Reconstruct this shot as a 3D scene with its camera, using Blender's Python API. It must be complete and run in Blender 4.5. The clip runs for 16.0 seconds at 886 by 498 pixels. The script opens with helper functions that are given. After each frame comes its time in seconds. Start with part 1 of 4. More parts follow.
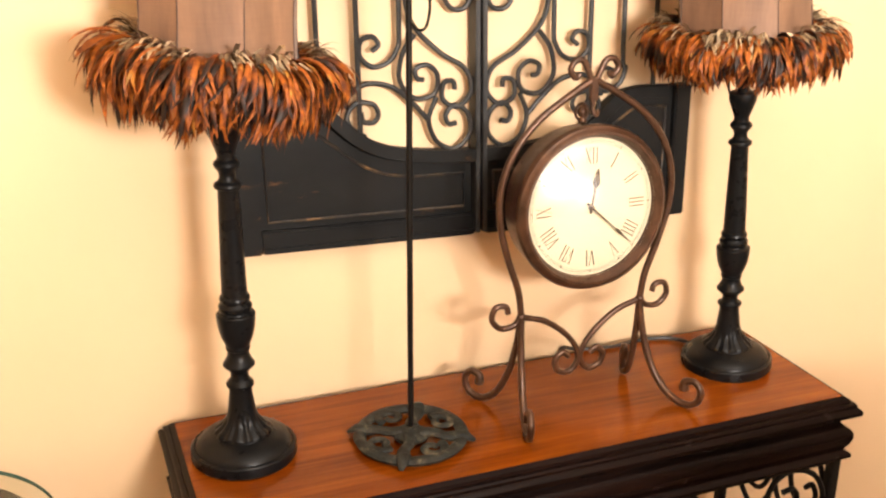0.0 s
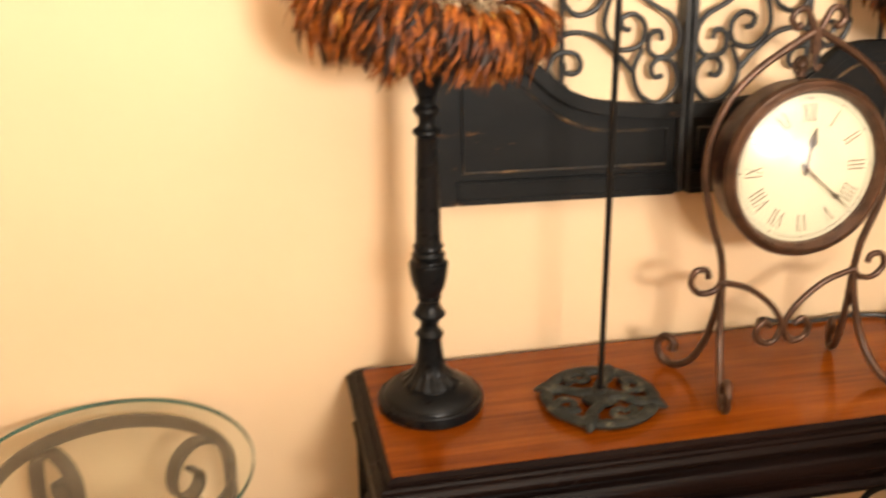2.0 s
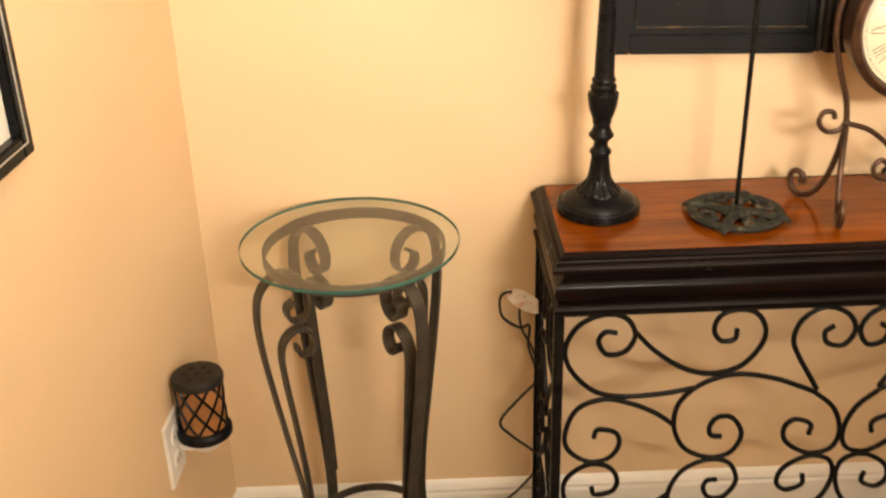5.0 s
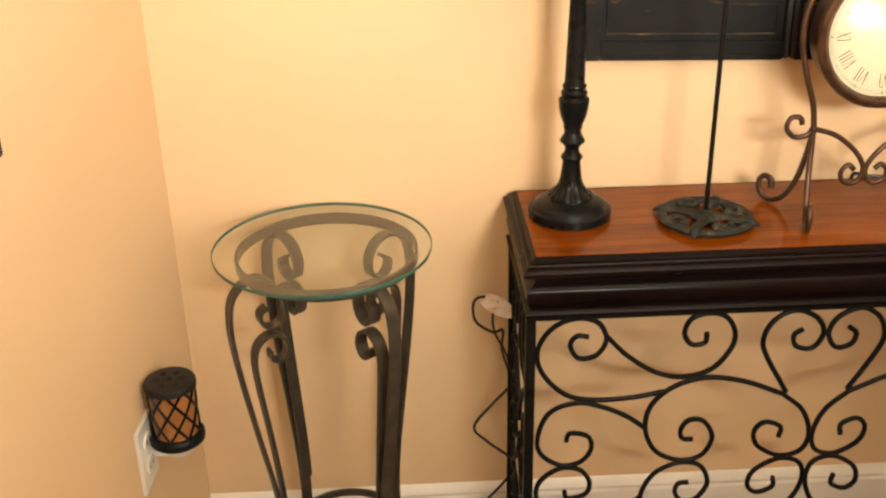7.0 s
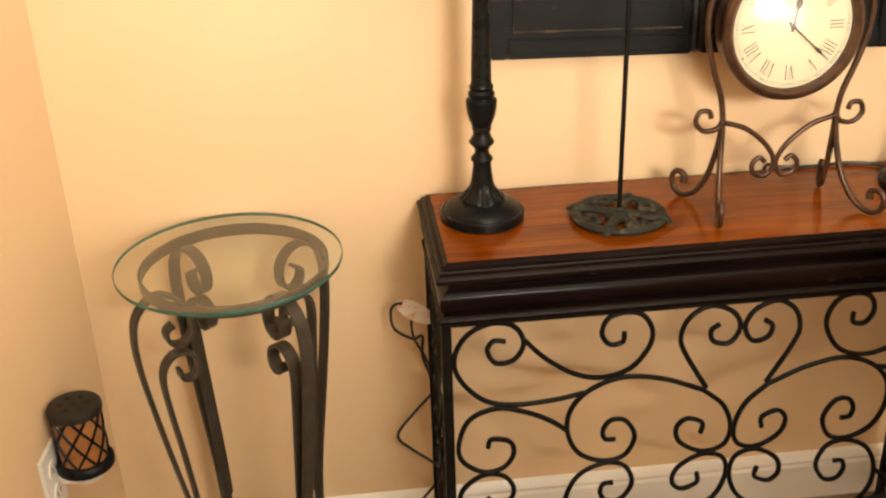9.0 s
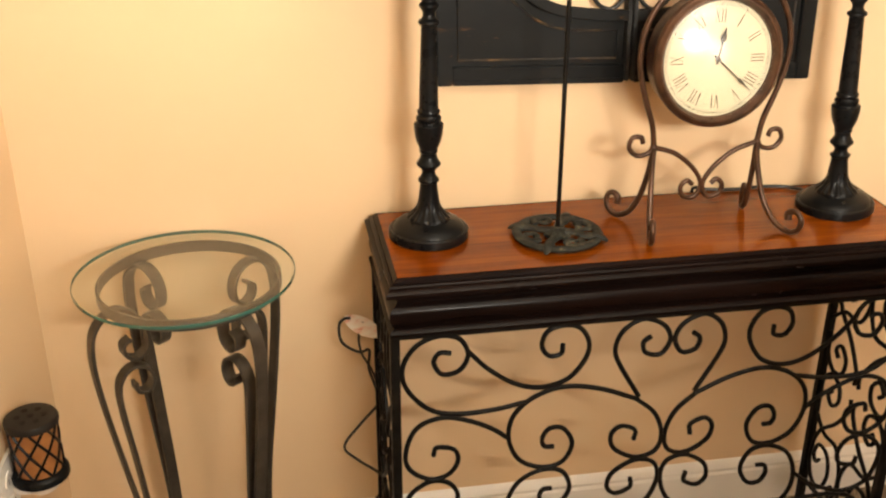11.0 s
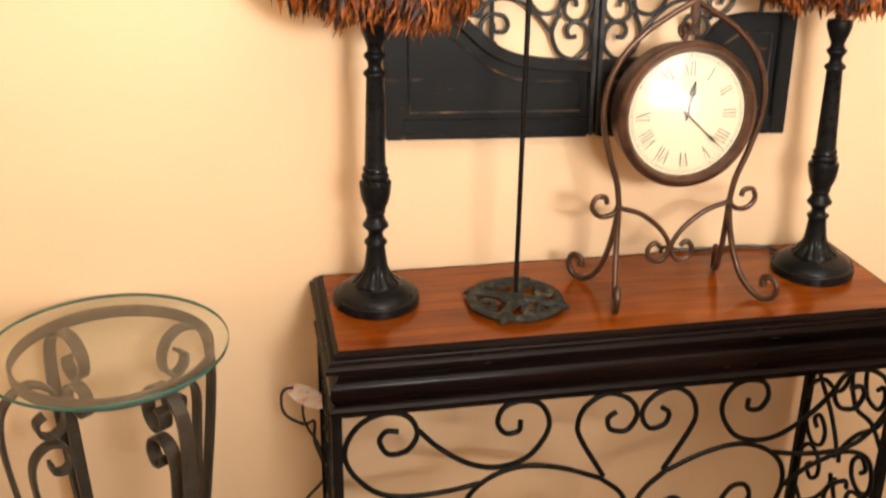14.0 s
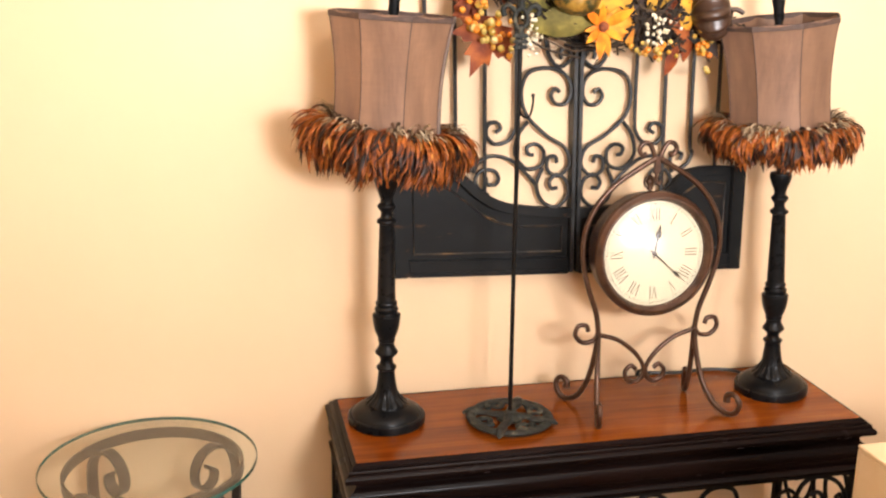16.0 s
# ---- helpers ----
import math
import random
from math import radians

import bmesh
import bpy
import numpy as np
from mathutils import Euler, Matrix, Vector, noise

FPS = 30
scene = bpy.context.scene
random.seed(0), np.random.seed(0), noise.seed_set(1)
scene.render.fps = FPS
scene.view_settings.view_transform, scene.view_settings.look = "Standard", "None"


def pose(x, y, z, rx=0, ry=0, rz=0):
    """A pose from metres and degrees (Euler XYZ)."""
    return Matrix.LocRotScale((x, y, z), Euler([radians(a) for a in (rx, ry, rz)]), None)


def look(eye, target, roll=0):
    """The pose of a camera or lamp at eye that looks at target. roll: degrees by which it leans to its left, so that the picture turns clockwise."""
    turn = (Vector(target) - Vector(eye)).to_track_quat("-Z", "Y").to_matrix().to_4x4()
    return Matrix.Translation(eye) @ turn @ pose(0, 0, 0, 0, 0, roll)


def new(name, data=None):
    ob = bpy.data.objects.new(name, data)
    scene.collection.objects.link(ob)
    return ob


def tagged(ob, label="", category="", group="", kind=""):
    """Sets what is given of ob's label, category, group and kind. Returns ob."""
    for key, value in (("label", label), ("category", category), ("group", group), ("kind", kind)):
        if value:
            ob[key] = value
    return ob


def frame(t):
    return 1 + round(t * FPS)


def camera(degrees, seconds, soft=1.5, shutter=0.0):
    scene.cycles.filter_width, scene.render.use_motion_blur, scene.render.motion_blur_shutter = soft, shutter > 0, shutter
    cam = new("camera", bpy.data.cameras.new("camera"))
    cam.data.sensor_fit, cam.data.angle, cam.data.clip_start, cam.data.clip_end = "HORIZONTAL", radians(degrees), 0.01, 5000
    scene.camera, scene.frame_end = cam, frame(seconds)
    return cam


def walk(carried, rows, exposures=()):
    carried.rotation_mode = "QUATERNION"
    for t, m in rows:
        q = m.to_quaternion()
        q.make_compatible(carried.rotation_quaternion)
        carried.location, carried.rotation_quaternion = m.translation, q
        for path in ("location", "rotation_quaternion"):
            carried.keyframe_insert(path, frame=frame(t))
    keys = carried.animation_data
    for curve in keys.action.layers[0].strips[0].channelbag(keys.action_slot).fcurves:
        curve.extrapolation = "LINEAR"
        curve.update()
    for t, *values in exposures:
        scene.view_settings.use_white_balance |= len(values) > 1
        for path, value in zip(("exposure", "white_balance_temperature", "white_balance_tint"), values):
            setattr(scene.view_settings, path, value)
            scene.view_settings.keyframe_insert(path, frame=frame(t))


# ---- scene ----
cam = camera(46.0, 16.0, soft=2.2, shutter=0.5)
PATH = [
    (0, (-0.101, -1.274, 1.416), (0.584, 0.471, 0.719), 0.3),
    (0.5, (-0.076, -1.226, 1.408), (0.616, 0.504, 0.682), 0.4),
    (1, (-0.04, -1.177, 1.402), (0.614, 0.562, 0.663), -0.1),
    (1.5, (-0.053, -1.178, 1.387), (0.469, 0.607, 0.653), 0.3),
    (2, (-0.117, -1.244, 1.386), (0.241, 0.576, 0.637), -0.9),
    (2.5, (-0.179, -1.32, 1.376), (0.05, 0.484, 0.545), -0.8),
    (3, (-0.203, -1.341, 1.368), (-0.037, 0.458, 0.509), -1.6),
    (3.5, (-0.181, -1.39, 1.37), (-0.096, 0.398, 0.477), -0.6),
    (4, (-0.152, -1.486, 1.379), (-0.184, 0.308, 0.496), -0.1),
    (4.5, (-0.165, -1.55, 1.383), (-0.191, 0.253, 0.517), 0.6),
    (5, (-0.191, -1.625, 1.386), (-0.155, 0.176, 0.516), -1.6),
    (5.2, (-0.194, -1.649, 1.389), (-0.146, 0.15, 0.516), -1.6),
    (7.5, (-0.162, -1.618, 1.381), (-0.069, 0.187, 0.526), -1.0),
    (8, (-0.132, -1.578, 1.371), (0.021, 0.197, 0.462), -0.9),
    (8.5, (-0.123, -1.568, 1.37), (0.07, 0.209, 0.473), -1.1),
    (9, (-0.128, -1.598, 1.385), (0.053, 0.194, 0.516), -1.9),
    (9.5, (-0.158, -1.643, 1.401), (0.082, 0.151, 0.55), -1.5),
    (12, (-0.166, -1.67, 1.414), (0.163, 0.124, 0.594), 0.3),
    (12.5, (-0.136, -1.613, 1.408), (0.192, 0.189, 0.604), 0.8),
    (13, (-0.107, -1.55, 1.401), (0.222, 0.255, 0.604), 0.9),
    (13.5, (-0.084, -1.521, 1.391), (0.258, 0.276, 0.583), 0.8),
    (14, (-0.097, -1.54, 1.412), (0.264, 0.265, 0.63), 0.8),
    (14.5, (-0.134, -1.606, 1.438), (0.256, 0.239, 0.773), 0.9),
    (15, (-0.164, -1.679, 1.462), (0.25, 0.182, 0.86), 0.9),
    (15.5, (-0.175, -1.732, 1.471), (0.226, 0.147, 0.916), 0.7),
    (16, (-0.176, -1.747, 1.471), (0.238, 0.138, 0.945), 0.5),
]
walk(cam, [(t, look(eye, target, roll)) for t, eye, target, roll in PATH],
     [(0, 0.20, 6600, 17), (1.5, 0.07, 6600, 15), (2.5, -0.02, 6850, 12), (4, 0.0, 7100, 11), (5.2, -0.03, 7050, 10), (9, -0.09, 6950, 10), (12.5, -0.12, 6600, 11), (14, -0.03, 6350, 15), (15, 0.0, 6050, 16), (16, -0.01, 5900, 16)])

# ---- world and light ----
world = bpy.data.worlds.new("sky")
scene.world = world
world.use_nodes = True
wn = world.node_tree.nodes
sky = wn.new("ShaderNodeTexSky")
sky.sky_type, sky.sun_disc, sky.sun_elevation, sky.sun_rotation = "NISHITA", False, radians(35), radians(150)
world.node_tree.links.new(sky.outputs[0], wn["Background"].inputs[0])
wn["Background"].inputs[1].default_value = 0.1

ROOM_L, ROOM_R, ROOM_F, ROOM_H = -0.570, 2.60, -3.60, 2.44
# made-up opening in the unseen front wall, around the side light
OPENING_X0, OPENING_X1, OPENING_Z0, OPENING_Z1 = 1.14, 2.30, 0.72, 1.90


def area_light(name, m, sx, sy, watts, colour):
    data = bpy.data.lights.new(name, "AREA")
    data.shape, data.size, data.size_y, data.energy, data.color = "RECTANGLE", sx, sy, watts, colour
    ob = new(name, data)
    ob.matrix_world = m
    return ob


area_light("room_lamp", look((0.42, -2.06, 1.53), (0.70, -0.42, 3.22)), 0.40, 0.40, 91, (1.0, 0.95, 0.85))
# side light from the right, set by dial glare and shadows; its source is unseen
area_light("side_light", look((1.72, ROOM_F + 0.02, 1.31), (0.75, 0, 1.20)), 1.12, 1.14, 18, (1.0, 0.95, 0.86))
# weak overhead fill, added to soften shadows; no ceiling fixture is known
area_light("overhead_fill", look((0.70, -1.60, 2.40), (0.65, -1.30, 0.0)), 0.9, 0.9, 5, (1.0, 0.92, 0.78))

# ---- materials ----


def nodes_of(name):
    m = bpy.data.materials.new(name)
    m.use_nodes = True
    return m, m.node_tree.nodes, m.node_tree.links, m.node_tree.nodes["Principled BSDF"]


def ramp(n, stops):
    r = n.new("ShaderNodeValToRGB")
    while len(r.color_ramp.elements) < len(stops):
        r.color_ramp.elements.new(0.5)
    for e, (p, c) in zip(r.color_ramp.elements, stops):
        e.position, e.color = p, (*c, 1)
    return r


def noise_tex(n, l, scale, detail=4.0, rough=0.55, stretch=None, coord="Object"):
    tc = n.new("ShaderNodeTexCoord")
    t = n.new("ShaderNodeTexNoise")
    t.inputs["Scale"].default_value, t.inputs["Detail"].default_value, t.inputs["Roughness"].default_value = scale, detail, rough
    if stretch:
        mp = n.new("ShaderNodeMapping")
        mp.inputs["Scale"].default_value = stretch
        l.new(tc.outputs[coord], mp.inputs[0])
        l.new(mp.outputs[0], t.inputs["Vector"])
    else:
        l.new(tc.outputs[coord], t.inputs["Vector"])
    return t


def bump(n, l, bsdf, tex, strength, distance):
    b = n.new("ShaderNodeBump")
    b.inputs["Strength"].default_value, b.inputs["Distance"].default_value = strength, distance
    l.new(tex.outputs[0], b.inputs["Height"])
    l.new(b.outputs[0], bsdf.inputs["Normal"])


def mat_noise(name, stops, scale, rough, metal=0.0, detail=5.0, stretch=None, bump_scale=None, bump_s=0.2, bump_d=0.001, rough_var=0.0, spec=0.5):
    m, n, l, b = nodes_of(name)
    t = noise_tex(n, l, scale, detail, stretch=stretch)
    r = ramp(n, stops)
    l.new(t.outputs[0], r.inputs[0])
    l.new(r.outputs[0], b.inputs["Base Color"])
    b.inputs["Roughness"].default_value, b.inputs["Metallic"].default_value = rough, metal
    b.inputs["Specular IOR Level"].default_value = spec
    if rough_var:
        t3 = noise_tex(n, l, scale * 3.1, 4)
        mr = n.new("ShaderNodeMapRange")
        mr.inputs[1].default_value, mr.inputs[2].default_value = 0.3, 0.7
        mr.inputs[3].default_value, mr.inputs[4].default_value = rough - rough_var, rough + rough_var
        l.new(t3.outputs[0], mr.inputs[0])
        l.new(mr.outputs[0], b.inputs["Roughness"])
    if bump_scale:
        bump(n, l, b, noise_tex(n, l, bump_scale, 4, stretch=stretch), bump_s, bump_d)
    return m


def make_wall():
    m, n, l, b = nodes_of("wall_paint")
    t = noise_tex(n, l, 1.7, 6, 0.6)
    r = ramp(n, [(0.3, (0.727, 0.528, 0.322)), (0.7, (0.757, 0.560, 0.349))])
    l.new(t.outputs[0], r.inputs[0])
    l.new(r.outputs[0], b.inputs["Base Color"])
    b.inputs["Roughness"].default_value = 0.62
    b.inputs["Specular IOR Level"].default_value = 0.35
    bump(n, l, b, noise_tex(n, l, 210, 3, 0.6), 0.16, 0.0012)
    return m


def make_wood_top():
    m, n, l, b = nodes_of("wood_top")
    t = noise_tex(n, l, 9, 7, 0.62, stretch=(0.35, 5.0, 5.0))
    t2 = noise_tex(n, l, 60, 5, 0.6, stretch=(0.12, 3.0, 3.0))
    r = ramp(n, [(0.25, (0.105, 0.0195, 0.0012)), (0.5, (0.200, 0.042, 0.0022)), (0.75, (0.280, 0.072, 0.0045))])
    r2 = ramp(n, [(0.35, (0.80, 0.76, 0.72)), (0.62, (1, 1, 1))])
    mx = n.new("ShaderNodeMix")
    mx.data_type, mx.blend_type = "RGBA", "MULTIPLY"
    mx.inputs[0].default_value = 0.8
    l.new(t.outputs[0], r.inputs[0])
    l.new(t2.outputs[0], r2.inputs[0])
    l.new(r.outputs[0], mx.inputs[6])
    l.new(r2.outputs[0], mx.inputs[7])
    t3 = noise_tex(n, l, 7, 5, 0.65, stretch=(0.6, 1.6, 1))
    r3 = ramp(n, [(0.34, (0.58, 0.54, 0.50)), (0.62, (1.06, 1.08, 1.08))])
    mx2 = n.new("ShaderNodeMix")
    mx2.data_type, mx2.blend_type = "RGBA", "MULTIPLY"
    mx2.inputs[0].default_value = 0.7
    l.new(t3.outputs[0], r3.inputs[0])
    l.new(mx.outputs[2], mx2.inputs[6])
    l.new(r3.outputs[0], mx2.inputs[7])
    l.new(mx2.outputs[2], b.inputs["Base Color"])
    b.inputs["Roughness"].default_value = 0.20
    b.inputs["Specular IOR Level"].default_value = 0.26
    bump(n, l, b, t2, 0.05, 0.0006)
    return m


def make_distressed():
    m, n, l, b = nodes_of("distressed_black_wood")
    base = noise_tex(n, l, 7, 6, 0.6, stretch=(0.5, 1, 1.4))
    r = ramp(n, [(0.3, (0.0038, 0.0041, 0.0044)), (0.7, (0.0120, 0.0122, 0.0118))])
    l.new(base.outputs[0], r.inputs[0])
    chip = noise_tex(n, l, 30, 7, 0.66, stretch=(0.45, 1, 1.5))
    cr = ramp(n, [(0.63, (0, 0, 0)), (0.72, (1, 1, 1))])
    l.new(chip.outputs[0], cr.inputs[0])
    mx = n.new("ShaderNodeMix")
    mx.data_type = "RGBA"
    l.new(cr.outputs[0], mx.inputs[0])
    l.new(r.outputs[0], mx.inputs[6])
    mx.inputs[7].default_value = (0.13, 0.060, 0.020, 1)
    l.new(mx.outputs[2], b.inputs["Base Color"])
    b.inputs["Roughness"].default_value = 0.48
    b.inputs["Specular IOR Level"].default_value = 0.17
    bump(n, l, b, noise_tex(n, l, 55, 5, stretch=(0.3, 1, 1.4)), 0.18, 0.001)
    return m


def make_islands(name, stops, rough=0.6, spec=0.3, clump=0):
    m, n, l, b = nodes_of(name)
    g = n.new("ShaderNodeNewGeometry")
    r = ramp(n, stops)
    if clump:
        cn = noise_tex(n, l, clump, 2)
        mr = n.new("ShaderNodeMapRange")
        mr.inputs[1].default_value, mr.inputs[2].default_value, mr.inputs[3].default_value, mr.inputs[4].default_value = 0.3, 0.7, 0.0, 0.56
        sc = n.new("ShaderNodeMath")
        sc.operation, sc.inputs[1].default_value = "MULTIPLY_ADD", 0.46
        l.new(cn.outputs[0], mr.inputs[0])
        l.new(g.outputs["Random Per Island"], sc.inputs[0])
        l.new(mr.outputs[0], sc.inputs[2])
        l.new(sc.outputs[0], r.inputs[0])
    else:
        l.new(g.outputs["Random Per Island"], r.inputs[0])
    t = noise_tex(n, l, 160, 3)
    mx = n.new("ShaderNodeMix")
    mx.data_type, mx.blend_type = "RGBA", "MULTIPLY"
    mx.inputs[0].default_value = 0.65
    r2 = ramp(n, [(0.3, (0.45, 0.42, 0.4)), (0.65, (1.1, 1.1, 1.1))])
    l.new(t.outputs[0], r2.inputs[0])
    l.new(r.outputs[0], mx.inputs[6])
    l.new(r2.outputs[0], mx.inputs[7])
    l.new(mx.outputs[2], b.inputs["Base Color"])
    b.inputs["Roughness"].default_value, b.inputs["Specular IOR Level"].default_value = rough, spec
    return m


def make_fabric():
    m, n, l, b = nodes_of("silk_shade")
    t = noise_tex(n, l, 26, 5, 0.65, stretch=(1, 1, 0.16))
    w = noise_tex(n, l, 420, 2, 0.5, stretch=(1, 1, 0.1))
    w2 = noise_tex(n, l, 330, 2, 0.5, stretch=(0.1, 0.1, 1.4))
    r = ramp(n, [(0.3, (0.130, 0.068, 0.038)), (0.7, (0.240, 0.130, 0.072))])
    l.new(t.outputs[0], r.inputs[0])
    ad = n.new("ShaderNodeMath")
    ad.operation = "ADD"
    l.new(w.outputs[0], ad.inputs[0])
    l.new(w2.outputs[0], ad.inputs[1])
    r2 = ramp(n, [(0.3, (0.88, 0.88, 0.88)), (0.7, (1.04, 1.04, 1.04))])
    hf = n.new("ShaderNodeMath")
    hf.operation = "MULTIPLY"
    hf.inputs[1].default_value = 0.5
    l.new(ad.outputs[0], hf.inputs[0])
    l.new(hf.outputs[0], r2.inputs[0])
    mx = n.new("ShaderNodeMix")
    mx.data_type, mx.blend_type = "RGBA", "MULTIPLY"
    mx.inputs[0].default_value = 1.0
    l.new(r.outputs[0], mx.inputs[6])
    l.new(r2.outputs[0], mx.inputs[7])
    l.new(mx.outputs[2], b.inputs["Base Color"])
    b.inputs["Roughness"].default_value = 0.55
    b.inputs["Sheen Weight"].default_value = 0.12
    bump(n, l, b, hf, 0.12, 0.0004)
    return m


def make_glass(name, tint, rough=0.0, f0=0.04):
    """Thin clear glass: straight through, with mirror gloss by Fresnel."""
    m, n, l, b = nodes_of(name)
    n.remove(b)
    clear, gloss, lw, mix = n.new("ShaderNodeBsdfTransparent"), n.new("ShaderNodeBsdfGlossy"), n.new("ShaderNodeLayerWeight"), n.new("ShaderNodeMixShader")
    clear.inputs[0].default_value = (*tint, 1)
    gloss.inputs["Roughness"].default_value, lw.inputs[0].default_value = rough, 0.5
    power, ma = n.new("ShaderNodeMath"), n.new("ShaderNodeMath")
    power.operation, ma.operation = "POWER", "MULTIPLY_ADD"
    power.inputs[1].default_value, ma.inputs[1].default_value, ma.inputs[2].default_value = 5.0, 1 - f0, f0
    l.new(lw.outputs["Facing"], power.inputs[0])
    l.new(power.outputs[0], ma.inputs[0])
    l.new(ma.outputs[0], mix.inputs[0])
    l.new(clear.outputs[0], mix.inputs[1])
    l.new(gloss.outputs[0], mix.inputs[2])
    l.new(mix.outputs[0], n["Material Output"].inputs[0])
    return m


WALL = make_wall()
WOOD_TOP = make_wood_top()
DARK_WOOD = mat_noise("espresso_wood", [(0.3, (0.0035, 0.0018, 0.0015)), (0.7, (0.010, 0.005, 0.004))], 8, 0.24, stretch=(0.4, 3, 3), bump_scale=300, bump_s=0.02, rough_var=0.04, spec=0.075)
BLACK_WOOD = mat_noise("black_lacquer", [(0.3, (0.0028, 0.0030, 0.0034)), (0.72, (0.0075, 0.0078, 0.0082))], 14, 0.30, bump_scale=60, bump_s=0.03, rough_var=0.06, spec=0.15)
IRON = mat_noise("black_iron", [(0.3, (0.0038, 0.003, 0.0026)), (0.7, (0.010, 0.0085, 0.007))], 60, 0.42, 0.0, bump_scale=160, bump_s=0.2, rough_var=0.08, spec=0.12)
GATE_IRON = mat_noise("weathered_iron", [(0.3, (0.014, 0.0145, 0.015)), (0.66, (0.034, 0.034, 0.033)), (0.75, (0.08, 0.06, 0.04))], 45, 0.5, 0.25, bump_scale=140, bump_s=0.3)
BROWN_IRON = mat_noise("bronzed_iron", [(0.3, (0.040, 0.019, 0.010)), (0.7, (0.100, 0.048, 0.026))], 50, 0.33, 0.45, bump_scale=150, bump_s=0.15, rough_var=0.06)
STRAP_IRON = mat_noise("grey_strap_iron", [(0.3, (0.046, 0.038, 0.029)), (0.7, (0.085, 0.071, 0.055))], 30, 0.40, 0.45, bump_scale=120, bump_s=0.15, rough_var=0.07)
CAST_IRON = mat_noise("cast_iron_verdigris", [(0.3, (0.009, 0.010, 0.009)), (0.58, (0.026, 0.027, 0.022)), (0.74, (0.13, 0.11, 0.070))], 60, 0.62, 0.1, bump_scale=110, bump_s=0.8, bump_d=0.003, spec=0.22)
GATE_WOOD = make_distressed()
WORN = mat_noise("worn_edge", [(0.46, (0.007, 0.0068, 0.0064)), (0.58, (0.050, 0.032, 0.016)), (0.70, (0.22, 0.12, 0.045))], 24, 0.5)
TRIM = mat_noise("white_trim", [(0.3, (0.76, 0.73, 0.67)), (0.7, (0.82, 0.79, 0.73))], 6, 0.4, bump_scale=80, bump_s=0.05)
CARPET = mat_noise("carpet_pile", [(0.3, (0.10, 0.070, 0.042)), (0.5, (0.22, 0.165, 0.105)), (0.7, (0.38, 0.30, 0.21))], 260, 0.95, bump_scale=420, bump_s=0.9, bump_d=0.006)
CEIL = mat_noise("ceiling_paint", [(0.3, (0.76, 0.72, 0.65)), (0.7, (0.80, 0.76, 0.70))], 3, 0.8, bump_scale=120, bump_s=0.3)
FABRIC = make_fabric()
FABRIC_TRIM = mat_noise("shade_braid", [(0.3, (0.045, 0.026, 0.020)), (0.7, (0.085, 0.050, 0.036))], 90, 0.7, bump_scale=500, bump_s=0.4)
FEATHER = make_islands("feather", [(0.0, (0.008, 0.005, 0.004)), (0.34, (0.022, 0.009, 0.004)), (0.46, (0.12, 0.028, 0.005)), (0.60, (0.33, 0.090, 0.009)), (0.74, (0.20, 0.045, 0.006)), (0.88, (0.44, 0.18, 0.026)), (1.0, (0.44, 0.27, 0.10))], 0.5, 0.25, 34)
DOWN = make_islands("down", [(0.0, (0.05, 0.030, 0.018)), (0.3, (0.22, 0.145, 0.080)), (0.7, (0.40, 0.29, 0.17)), (1.0, (0.56, 0.45, 0.31))], 0.85, 0.1)
BEAD = make_islands("bead", [(0.0, (0.02, 0.01, 0.01)), (0.6, (0.10, 0.02, 0.01)), (1.0, (0.35, 0.22, 0.12))], 0.12, 0.6)
DIAL = mat_noise("dial_paper", [(0.3, (0.72, 0.66, 0.46)), (0.7, (0.79, 0.73, 0.53))], 9, 0.5, bump_scale=200, bump_s=0.03)
INK = mat_noise("dial_ink", [(0.3, (0.045, 0.032, 0.020)), (0.7, (0.075, 0.055, 0.034))], 40, 0.5)
GLASS_TOP = make_glass("table_glass", (0.962, 0.982, 0.962), 0.0, 0.06)
GLASS_EDGE = mat_noise("glass_edge", [(0.3, (0.012, 0.075, 0.058)), (0.7, (0.06, 0.16, 0.13))], 12, 0.08, spec=0.6)
CLOCK_GLASS = make_glass("clock_glass", (0.99, 0.99, 0.99), 0.21, 0.075)
PLASTIC = mat_noise("white_plastic", [(0.3, (0.74, 0.71, 0.66)), (0.7, (0.80, 0.77, 0.72))], 15, 0.35)
LID = mat_noise("warmer_lid", [(0.3, (0.012, 0.0105, 0.010)), (0.7, (0.022, 0.019, 0.017))], 40, 0.5, bump_scale=140, bump_s=0.1, spec=0.2)
AMBER = mat_noise("amber_shade", [(0.3, (0.25, 0.095, 0.026)), (0.7, (0.36, 0.155, 0.048))], 30, 0.45, bump_scale=90, bump_s=0.15)
PAPER = mat_noise("picture_paper", [(0.3, (0.66, 0.63, 0.55)), (0.7, (0.74, 0.71, 0.63))], 5, 0.6)
SILVER = mat_noise("silver_line", [(0.3, (0.35, 0.33, 0.30)), (0.7, (0.5, 0.48, 0.44))], 40, 0.4, 0.5)
CORD = mat_noise("cord_rubber", [(0.3, (0.010, 0.009, 0.008)), (0.7, (0.020, 0.018, 0.016))], 50, 0.45)
TAG = mat_noise("pale_tag", [(0.40, (0.82, 0.76, 0.66)), (0.54, (0.80, 0.66, 0.55)), (0.64, (0.70, 0.28, 0.18))], 34, 0.45, stretch=(1, 1, 2.5))
CARD = mat_noise("cardboard", [(0.3, (0.50, 0.36, 0.20)), (0.7, (0.58, 0.43, 0.26))], 12, 0.7, bump_scale=60, bump_s=0.1)
